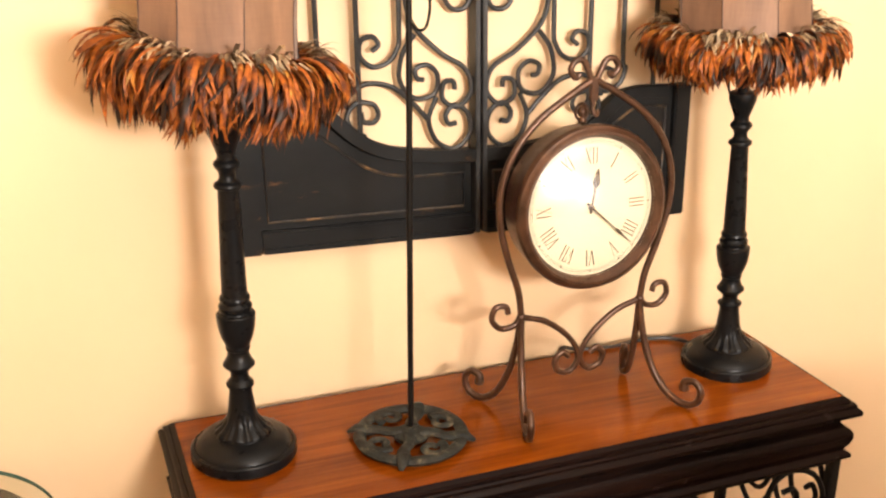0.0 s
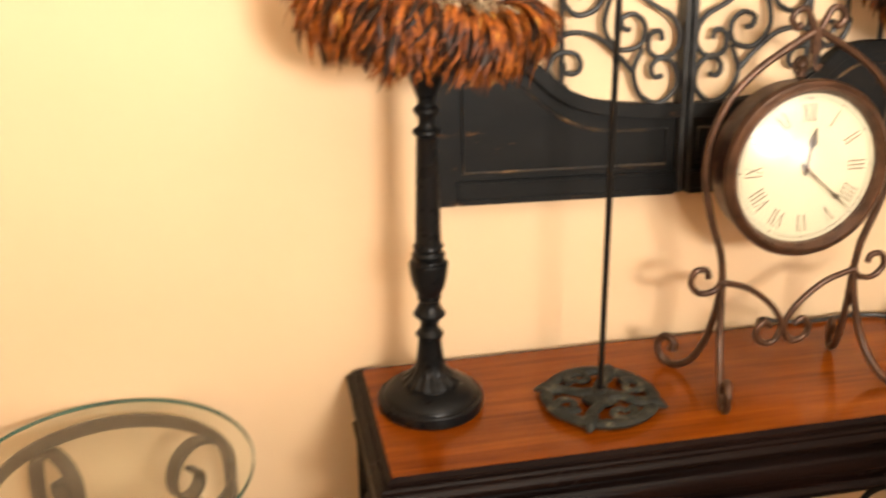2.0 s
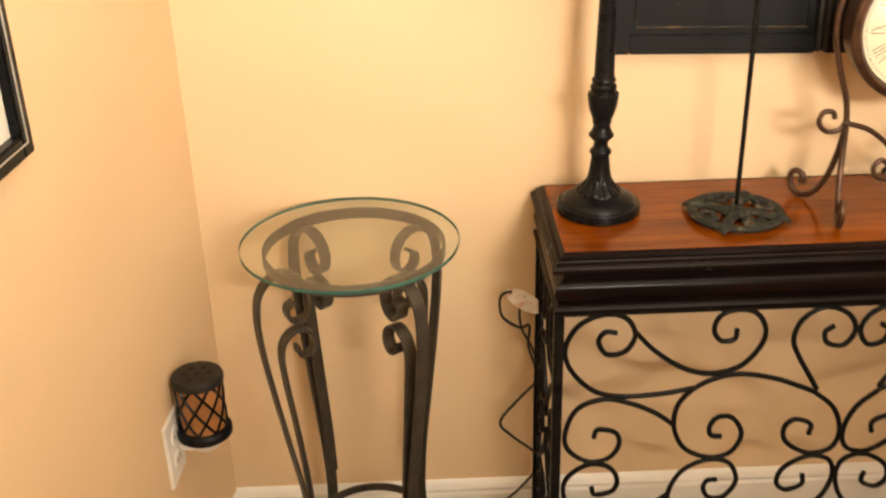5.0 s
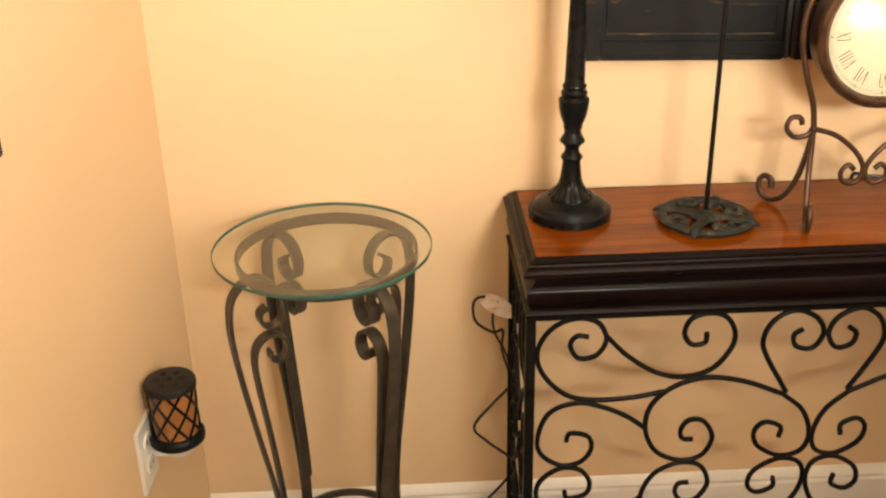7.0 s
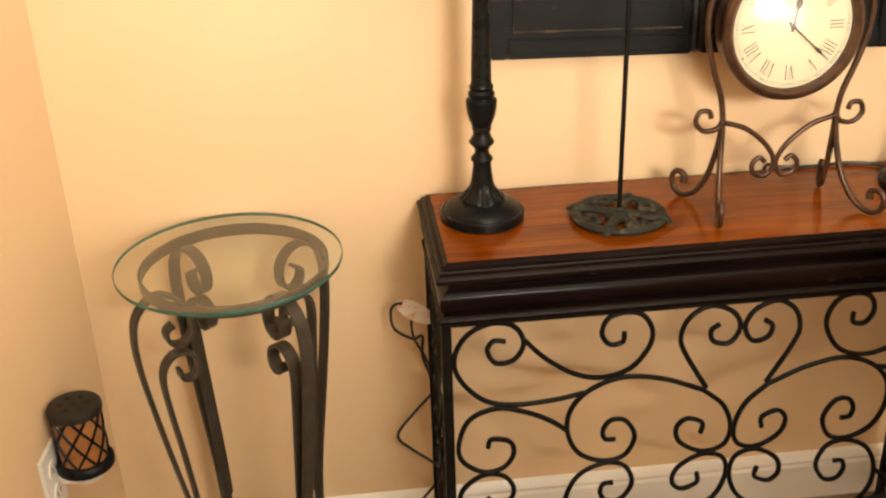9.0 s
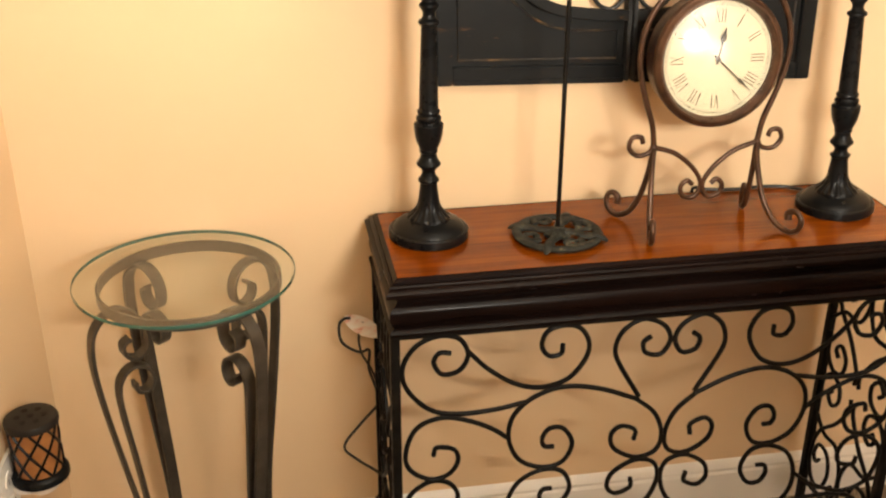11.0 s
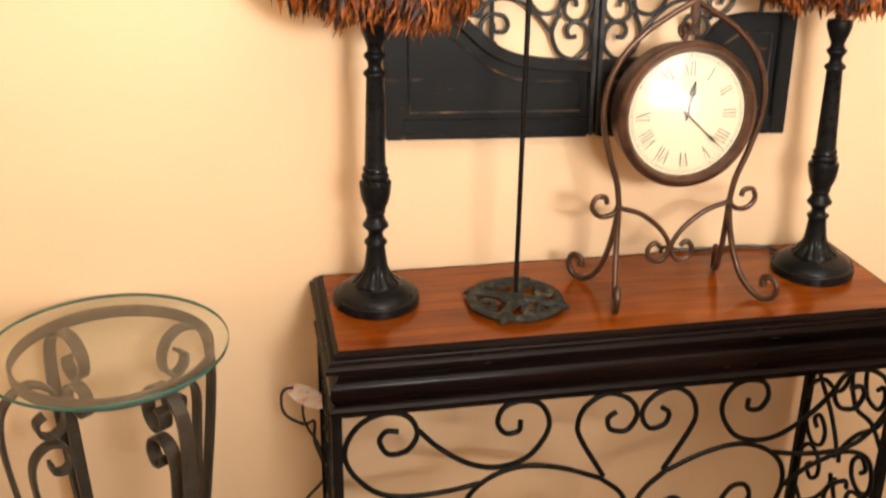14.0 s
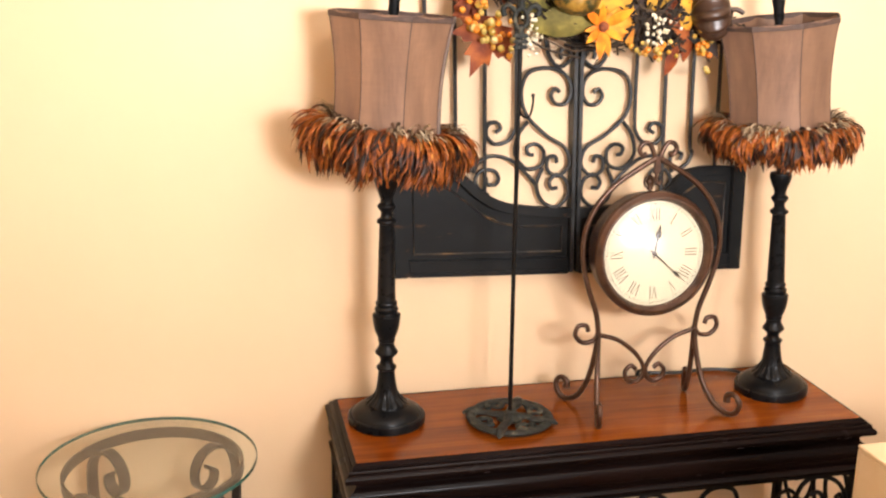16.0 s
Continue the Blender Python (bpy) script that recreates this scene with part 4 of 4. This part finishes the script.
gpart("top_rail", box(-0.275, 0.275, GF, GB, 0.695, 0.715, 0.002), GATE_IRON)

# ---- wreath hung on the gate ----
WX, WZ, WY = 0.445, 1.545, -0.075
wreath = thing("autumn_wreath", (WX, WY, WZ), "autumn wreath of leaves, berries, gourds and yellow flower", "wreath")
wr = random.Random(21)
twigs = []


def along(x):
    """Draws the flowers and leaves of the wreath's lower side a little together."""
    return x - 0.031 * min(1.0, max(0.0, (x - 0.25) / 0.12))


for i in range(560):
    a = wr.uniform(0, 2 * math.pi)
    r, ln_ = 0.172 + wr.gauss(0, 0.020), wr.uniform(0.3, 0.6)
    y = wr.gauss(0, 0.012)
    pts = [((r + wr.gauss(0, 0.004)) * math.cos(a + ln_ * t), y + wr.gauss(0, 0.003), (r + wr.gauss(0, 0.004)) * math.sin(a + ln_ * t)) for t in (0, 0.35, 0.7, 1.0)]
    twigs.append(tube(pts, wr.uniform(0.0012, 0.0026), 5))
for i in range(620):
    a = wr.uniform(0, 2 * math.pi)
    r, y = 0.170 + wr.gauss(0, 0.022), wr.gauss(-0.004, 0.014)
    p = Vector((r * math.cos(a), y, r * math.sin(a)))
    d = Vector((wr.gauss(0, 1), wr.gauss(0, 0.5), wr.gauss(0, 1))).normalized() * wr.uniform(0.012, 0.034)
    twigs.append(tube([p, p + d * 0.5 + Vector((0, wr.gauss(0, 0.002), 0)), p + d], wr.uniform(0.0009, 0.0022), 4))
for i in range(700):
    p = Vector((0.575 + wr.gauss(0, 0.036) - WX, wr.gauss(-0.014, 0.010), 1.388 + wr.gauss(0, 0.022) - WZ))
    d = Vector((wr.gauss(0, 1), wr.gauss(0, 0.4), wr.gauss(0, 1))).normalized() * wr.uniform(0.015, 0.036)
    twigs.append(tube([p, p + d * 0.5, p + d], wr.uniform(0.0014, 0.0032), 4))
part("twig_ring", join(*twigs), TWIG, wreath, "dark twisted twig ring", True, "stuff")


def leaf_shape(outline, size, cup=0.12):
    """A leaf blade in x and z, cupped and thick, its stalk at the origin and its tip along +z."""
    V, n = [], len(outline)
    for back in (0, 1):
        V.append((0, 0.0006 * back - cup * size * 0.1, 0.42 * size))
        for x, z in outline:
            V.append((x * size, cup * size * (abs(x) * 1.2 + (z - 0.4) ** 2) + 0.0008 * back, z * size))
    F = []
    for i in range(n):
        j = (i + 1) % n
        F += [(0, 1 + i, 1 + j), (n + 1, n + 2 + j, n + 2 + i), (1 + i, n + 2 + i, n + 2 + j, 1 + j)]
    return V, F


half_maple = [(0.02, 0.0), (0.16, 0.06), (0.36, 0.02), (0.33, 0.13), (0.50, 0.22), (0.40, 0.30), (0.54, 0.52), (0.37, 0.47), (0.31, 0.55), (0.17, 0.46), (0.22, 0.72), (0.12, 0.70)]
MAPLE = half_maple + [(0.0, 1.0)] + [(-x, z) for x, z in half_maple[::-1]]
half_slim = [(0.01, 0.0), (0.07, 0.10), (0.135, 0.32), (0.155, 0.52), (0.115, 0.74), (0.035, 0.92)]
SLIM = half_slim + [(0.0, 1.0)] + [(-x, z) for x, z in half_slim[::-1]]
half_oval = [(0.01, 0.0), (0.10, 0.12), (0.18, 0.32), (0.20, 0.52), (0.14, 0.75), (0.06, 0.92)]
OVAL = half_oval + [(0.0, 1.0)] + [(-x, z) for x, z in half_oval[::-1]]


def leaf(outline, size, x, y, z, turn, mat, name="leaf", tip=0.0, label=""):
    m = Matrix.Translation((along(x) - WX, y - WY, z - WZ)) @ pose(0, 0, 0, 0, turn, 0) @ pose(0, 0, 0, tip, 0, 0)
    part(name, moved(leaf_shape(outline, size), m), mat, wreath, label, True, angle=60)


leaf(MAPLE, 0.105, 0.272, -0.105, 1.392, 205, LEAF_RUST, "leaf", 10, "rust-red maple leaf")
leaf(MAPLE, 0.085, 0.255, -0.095, 1.415, 290, LEAF_RUST, "leaf", -8, "dark rust maple leaf")
leaf(OVAL, 0.13, 0.350, -0.100, 1.375, 80, LEAF_GREEN, "leaf", 12)
leaf(OVAL, 0.11, 0.335, -0.095, 1.398, 60, LEAF_GREEN, "leaf", -8)
leaf(MAPLE, 0.11, 0.505, -0.090, 1.440, 165, LEAF_GOLD, "leaf", 8, "golden leaf")
leaf(OVAL, 0.12, 0.560, -0.100, 1.390, 25, LEAF_GOLD, "leaf", 14)
leaf(OVAL, 0.09, 0.590, -0.100, 1.43, 155, LEAF_RUST, "leaf", 10)
leaf(OVAL, 0.075, 0.622, -0.112, 1.435, 178, LEAF_GOLD, "leaf", 0)
leaf(OVAL, 0.055, 0.612, -0.11, 1.345, 205, LEAF_RUST, "leaf", 5)
leaf(OVAL, 0.055, 0.635, -0.10, 1.37, 190, LEAF_RUST, "leaf", 5)
for lx, lz, turn in ((0.600, 1.425, 170), (0.640, 1.410, 195), (0.575, 1.420, 215), (0.560, 1.405, 120), (0.655, 1.385, 150)):
    leaf(MAPLE, 0.075, lx, -0.093, lz, turn, LEAF_DARK, "leaf", 6, "dark brown leaf")
for i in range(34):
    a = wr.uniform(0, 2 * math.pi)
    if -2.7 < a - 2 * math.pi * round(a / (2 * math.pi)) < -0.45:
        continue
    leaf(wr.choice((MAPLE, OVAL)), wr.uniform(0.08, 0.12), WX + 0.165 * math.cos(a), -0.10 + wr.gauss(0, 0.008), WZ + 0.165 * math.sin(a), wr.uniform(0, 360), wr.choice((LEAF_RUST, LEAF_GOLD, LEAF_GREEN)), "leaf", wr.uniform(-15, 15))
FLX, FLY, FLZ = 0.470, -0.128, 1.377
for ring in range(2):
    for i in range(6 - ring):
        leaf(SLIM, wr.uniform(0.040, 0.060) - 0.008 * ring, FLX, FLY - 0.004 * ring, FLZ, (60 + 12 * ring) * i + 30 * ring + wr.uniform(-13, 13), PETAL, "petal", 24 - 20 * ring + wr.uniform(-8, 8))
part("flower_eye", ball((along(FLX) - WX, FLY - 0.006 - WY, FLZ - WZ), 0.0085, (1, 0.6, 1), 14, 8), FLOWER_EYE, wreath, "brown flower eye")


def berries(name, cx, cz, sx, sz, count, r0, r1, mat, label):
    lumps = []
    for i in range(count):
        lumps.append(ball((along(cx) + wr.gauss(0, sx) - WX, -0.115 + wr.gauss(0, 0.008) - WY, cz + wr.gauss(0, sz) - WZ), wr.uniform(r0, r1), (1, 1, 1), 10, 7))
    part(name, join(*lumps), mat, wreath, label, True, "stuff")


berries("berry_spray", 0.247, 1.405, 0.014, 0.020, 24, 0.0048, 0.0068, BERRY_GOLD, "gold and orange berries")
berries("berry_spray", 0.278, 1.365, 0.016, 0.016, 26, 0.0042, 0.0062, BERRY_GOLD, "gold and orange berries")
berries("berry_spray", 0.238, 1.378, 0.010, 0.006, 8, 0.0052, 0.0068, BERRY_GOLD, "gold and orange berries")
berries("berry_spray", 0.352, 1.362, 0.010, 0.016, 34, 0.0022, 0.0038, BERRY_WHITE, "small cream berries")
berries("berry_spray", 0.575, 1.368, 0.013, 0.014, 40, 0.0022, 0.0038, BERRY_WHITE, "small cream berries")
berries("berry_spray", 0.575, 1.335, 0.020, 0.009, 26, 0.0038, 0.0055, BERRY_GOLD, "gold and orange berries")
berries("berry_spray", 0.650, 1.345, 0.008, 0.018, 24, 0.0038, 0.0055, BERRY_GOLD, "gold and orange berries")


def gourd(cx, cz, r, mat, label, lie, rib):
    V, F = [], []
    n, k = 48, 16
    for j in range(k + 1):
        f = math.pi * j / k
        for i in range(n):
            a = 2 * math.pi * i / n
            rr = r * math.sin(f) * (1 - rib * (1 - abs(math.sin(a * 5)))) + 0.0005
            V.append((rr * math.cos(a), rr * math.sin(a), -0.72 * r * math.cos(f) * (1 - 0.15 * math.exp(-((f - math.pi) / 0.4) ** 2))))
    for j in range(k):
        F += [(j * n + i, j * n + (i + 1) % n, (j + 1) * n + (i + 1) % n, (j + 1) * n + i) for i in range(n)]
    m = Matrix.Translation((along(cx) - WX, -0.118 - WY, cz - WZ)) @ pose(0, 0, 0, 25, lie, 0)
    g = part("gourd", moved((V, F), m), mat, wreath, label, True, angle=60)
    part("stalk", moved(tube(catmull([(0, 0, 0.6 * r), (0.002, 0, 0.85 * r), (0.010, 0, 1.05 * r)], 4), 0.004, 8), m), GOURD_BROWN, g)


gourd(0.425, 1.428, 0.043, GOURD, "yellow and green mottled gourd", 15, 0.09)
gourd(0.664, 1.398, 0.047, GOURD_BROWN, "glossy dark brown ribbed gourd", 78, 0.30)

# ---- plant stand with glass top ----
PX, PY, PR = -0.299, -0.168, 0.168
stand = thing("plant_stand", (PX, PY, 0), "plant stand with round glass top and scrolled iron legs", "plant stand")
GZ0, GO = 0.6985, Vector((-0.006, -0.003, 0))  # the glass lies a little off the hoop's centre
gl = part("glass_top", moved(lathe([(0.001, GZ0), (PR - 0.004, GZ0), (PR - 0.001, GZ0 + 0.002), (PR - 0.001, GZ0 + 0.006), (PR - 0.004, GZ0 + 0.008), (0.001, GZ0 + 0.008)], 96), Matrix.Translation(GO)), GLASS_TOP, stand, "clear round glass with green edge", True, angle=25)
part("glass_rim", moved(sweep([((PR + 0.0004) * math.cos(2 * math.pi * i / 128), (PR + 0.0004) * math.sin(2 * math.pi * i / 128), GZ0 + 0.004) for i in range(128)], rect2(0.0027, 0.0006, 0.0003), (0, 0, 1), True), Matrix.Translation(GO)), GLASS_EDGE, gl, "polished green glass edge")


def hoop(r, z, h):
    return sweep([(r * math.cos(2 * math.pi * i / 72), r * math.sin(2 * math.pi * i / 72), z) for i in range(72)], rect2(h, 0.0022), (0, 0, 1), True)


part("hoop", hoop(0.139, GZ0 - 0.0105, 0.0095), STRAP_IRON, stand, "flat iron hoop under the glass")
part("lower_hoop", hoop(0.102, 0.148, 0.008), STRAP_IRON, stand, "small flat iron hoop")
for deg, drop in ((208, 0.022), (132, 0.0), (40, 0.0), (307, 0.004)):
    a = radians(deg)
    d, tn = Vector((math.cos(a), math.sin(a), 0)), Vector((-math.sin(a), math.cos(a), 0))

    def strap(name, rz, shift=0.0, wide=0.0102, th=0.0029):
        pts = [d * r + tn * shift + Vector((0, 0, z)) for r, z in rz]
        part(name, sweep(catmull(pts, 4), rect2(wide, th), tuple(tn)), STRAP_IRON, stand)

    strap("leg", [(0.168, 0.0035), (0.150, 0.016), (0.128, 0.060), (0.116, 0.130), (0.114, 0.196), (0.122, 0.280), (0.140, 0.390), (0.157, 0.500), (0.166, 0.575), (0.167, 0.622), (0.160, 0.655), (0.140, 0.676), (0.116, 0.684 - drop * 0.2), (0.092, 0.674 - drop * 0.6), (0.079, 0.650 - drop), (0.083, 0.624 - drop), (0.101, 0.613 - drop), (0.117, 0.623 - drop), (0.119, 0.641 - drop), (0.107, 0.649 - drop)])
    strap("inner_strap", [(0.108, 0.205), (0.112, 0.290), (0.122, 0.400), (0.132, 0.510 - drop), (0.135, 0.562 - drop), (0.127, 0.588 - drop), (0.108, 0.600 - drop), (0.087, 0.592 - drop), (0.079, 0.570 - drop), (0.089, 0.552 - drop), (0.106, 0.556 - drop), (0.108, 0.571 - drop)])

# ---- wall outlet, plug-in warmer, framed picture ----


def on_side_wall(ob, reach):
    """Turns a thing to the skewed side wall, at a distance along it from the corner."""
    ob.location.x, ob.location.y = ROOM_L + SN * reach, -CS * reach
    ob.rotation_euler = (0, 0, radians(SKEW))


outlet = thing("wall_outlet", (0, 0, 0.421), "white plastic duplex outlet plate on the tan wall", "outlet")
on_side_wall(outlet, 0.293)
part("plate", box(0, 0.0055, -0.037, 0.037, -0.057, 0.057, 0.002), PLASTIC, outlet)
for z in (-0.021, 0.021):
    rc = part("receptacle", moved(lathe([(0.001, 0), (0.0165, 0), (0.0165, 0.0022), (0.001, 0.0025)], 28), Matrix.Translation((0.0055, 0, z)) @ pose(0, 0, 0, 0, 90, 0) @ Matrix.Diagonal((0.85, 1, 1, 1))), PLASTIC, outlet)
    for y in (-0.006, 0.006):
        part("slot", box(0.0076, 0.0084, y - 0.001, y + 0.001, z - 0.004, z + 0.005), INK, rc)
warmer = thing("plug_in_warmer", (-0.543, -0.2695, 0.4265), "plug-in fragrance warmer with amber shade and black lattice", "fragrance warmer")
warmer.rotation_euler, warmer.scale = (0, 0, radians(SKEW)), (1.05, 1.05, 1.0)
part("plug_body", join(moved(lathe([(0.001, -0.020), (0.020, -0.020), (0.026, -0.012), (0.030, 0.002), (0.001, 0.004)], 28), Matrix.Diagonal((1, 1, 1, 1))), box(-0.0378, -0.005, -0.022, 0.014, -0.020, 0.016, 0.006)), PLASTIC, warmer, "white plastic plug housing")
part("foot_ring", lathe([(0.001, 0.0), (0.037, 0.0), (0.0405, 0.003), (0.0405, 0.012), (0.038, 0.016), (0.034, 0.018), (0.001, 0.018)], 48), BLACK_WOOD, warmer, "black foot ring")
part("shade", lathe([(0.001, 0.016), (0.0325, 0.016), (0.0325, 0.099), (0.001, 0.099)], 48), AMBER, warmer, "amber translucent shade")
lid = part("lid", lathe([(0.001, 0.096), (0.034, 0.096), (0.0375, 0.098), (0.0378, 0.105), (0.036, 0.109), (0.033, 0.110), (0.001, 0.1102)], 48), LID, warmer, "black pierced lid")
# raised dark discs give the solid lid the shade of its vent holes
for i in range(7):
    hx, hy = (0, 0) if i == 0 else (0.0185 * math.cos(radians(60 * i + 10)), 0.0185 * math.sin(radians(60 * i + 10)))
    part("vent_shade_disc", moved(lathe([(0.0005, 0), (0.0046, 0), (0.0046, 0.0004), (0.0005, 0.0004)], 14), Matrix.Translation((hx, hy, 0.1102))), IRON, lid)
for k in range(8):
    for sg in (-1, 1):
        pts = []
        for s in range(17):
            t = s / 16
            ang = 2 * math.pi * k / 8 + sg * t * 1.45
            pts.append((0.0338 * math.cos(ang), 0.0338 * math.sin(ang), 0.017 + 0.080 * t))
        part("lattice", tube(pts, 0.0021, 6), BLACK_WOOD, warmer)

picture = thing("framed_picture", (0, 0, 1.0145), "black framed picture with silver inner line on the wall", "picture")
on_side_wall(picture, 0.585)
FW, FH, FB = 0.40, 0.50, 0.024
part("frame_bar", box(0.001, 0.018, -FB, 0, 0, FH, 0.002), BLACK_WOOD, picture)
part("frame_bar", box(0.001, 0.018, -FW, -FW + FB, 0, FH, 0.002), BLACK_WOOD, picture)
part("frame_bar", box(0.001, 0.018, -FW + FB, -FB, 0, FB, 0.002), BLACK_WOOD, picture)
part("frame_bar", box(0.001, 0.018, -FW + FB, -FB, FH - FB, FH, 0.002), BLACK_WOOD, picture)
q = FB * 0.62
inner = [(0.0185, -q, q), (0.0185, -FW + q, q), (0.0185, -FW + q, FH - q), (0.0185, -q, FH - q)]
part("silver_line", sweep(inner, rect2(0.0012, 0.0012, 0.0003), (1, 0, 0), True), SILVER, picture, "thin silver inlay")
part("print", box(0.002, 0.006, -FW + FB, -FB, FB, FH - FB), PAPER, picture, "cream paper print")
for i, (w, z) in enumerate(((0.018, 0.062), (0.026, 0.056), (0.014, 0.050))):
    part("caption_bar", box(0.006, 0.0064, -FB - 0.012 - w, -FB - 0.012, z, z + 0.0018), SILVER, picture)

# ---- cords, tag, box ----
lead = thing("lamp_cord", (0, 0, 0), "black lamp cord looping beside the console table leg", "cord")
loops = catmull([(-0.044, -0.058, 0.543), (-0.055, -0.056, 0.541), (-0.064, -0.050, 0.525), (-0.060, -0.052, 0.492), (-0.030, -0.050, 0.468), (-0.012, -0.045, 0.468), (-0.012, -0.030, 0.42), (0.000, -0.024, 0.375), (0.004, -0.030, 0.345), (-0.030, -0.045, 0.315), (-0.064, -0.050, 0.270), (-0.040, -0.048, 0.235), (0.000, -0.050, 0.200), (0.012, -0.040, 0.165), (-0.030, -0.045, 0.110), (-0.075, -0.040, 0.060), (-0.10, -0.045, 0.006)], 6)
part("cable", tube(loops, 0.0026, 8), CORD, lead)
part("cable", tube(catmull([(-0.022, -0.050, 0.530), (-0.030, -0.050, 0.50), (-0.026, -0.048, 0.465), (-0.010, -0.044, 0.43), (0.0, -0.040, 0.40)], 6), 0.0022, 8), CORD, lead)
tag = thing("cord_tag", (-0.022, -0.054, 0.522), "pale oval paper tag with faded pink print tied to the cord", "tag")
tv, tf = [], []
for i in range(28):
    a = 2 * math.pi * i / 28
    x, z = 0.040 * math.cos(a) * (1 - 0.10 * abs(math.sin(a))), 0.0155 * math.sin(a)
    tv.append((x, 0.0006 - 0.003 * (x / 0.04) ** 2, z))
tv += [(x, y + 0.0016, z) for x, y, z in tv]
tf = [tuple(range(28)), tuple(range(55, 27, -1))] + [(i, (i + 1) % 28, 28 + (i + 1) % 28, 28 + i) for i in range(28)]
part("card", moved((tv, tf), pose(0, 0, 0, -22, 33, 0)), TAG, tag)
rcord = thing("lamp_cord", (0, 0, 0), "black lamp cord lying along the back of the table", "cord")
part("cable", tube(catmull([(0.785, -0.088, TOP + 0.006), (0.765, -0.045, TOP + 0.004), (0.72, -0.030, TOP + 0.0035), (0.66, -0.034, TOP + 0.0035), (0.61, -0.026, TOP + 0.0035), (0.59, -0.010, TOP + 0.002), (0.59, -0.004, TOP - 0.02)], 6), 0.0030, 8), CORD, rcord)

carton = thing("cardboard_box", (0.545, -0.752, 0), "tall pale tan cardboard carton with a round grip hole", "box")
BW, BD, BH = 0.36, 0.34, 0.925
for x0, x1, y0, y1 in ((0, BW, -0.005, 0), (0, BW, -BD, -BD + 0.005), (0, 0.005, -BD + 0.005, -0.005), (BW - 0.005, BW, -BD + 0.005, -0.005)):
    part("side_panel", box(x0, x1, y0, y1, 0.0, BH, 0.0015), CARD, carton)
part("bottom_panel", box(0.005, BW - 0.005, -BD + 0.005, -0.005, 0.0, 0.005), CARD, carton)
for y0, y1 in ((-BD, -BD / 2 - 0.0006), (-BD / 2 + 0.0006, 0)):
    part("flap", box(0, BW, y0, y1, BH + 0.0005, BH + 0.005, 0.001), CARD, carton)
part("grip_hole", moved(lathe([(0.001, 0), (0.016, 0), (0.016, 0.0012), (0.001, 0.0012)], 24), Matrix.Translation((0.055, -0.020, BH + 0.005))), LEAF_RUST, carton, "round brown opening")
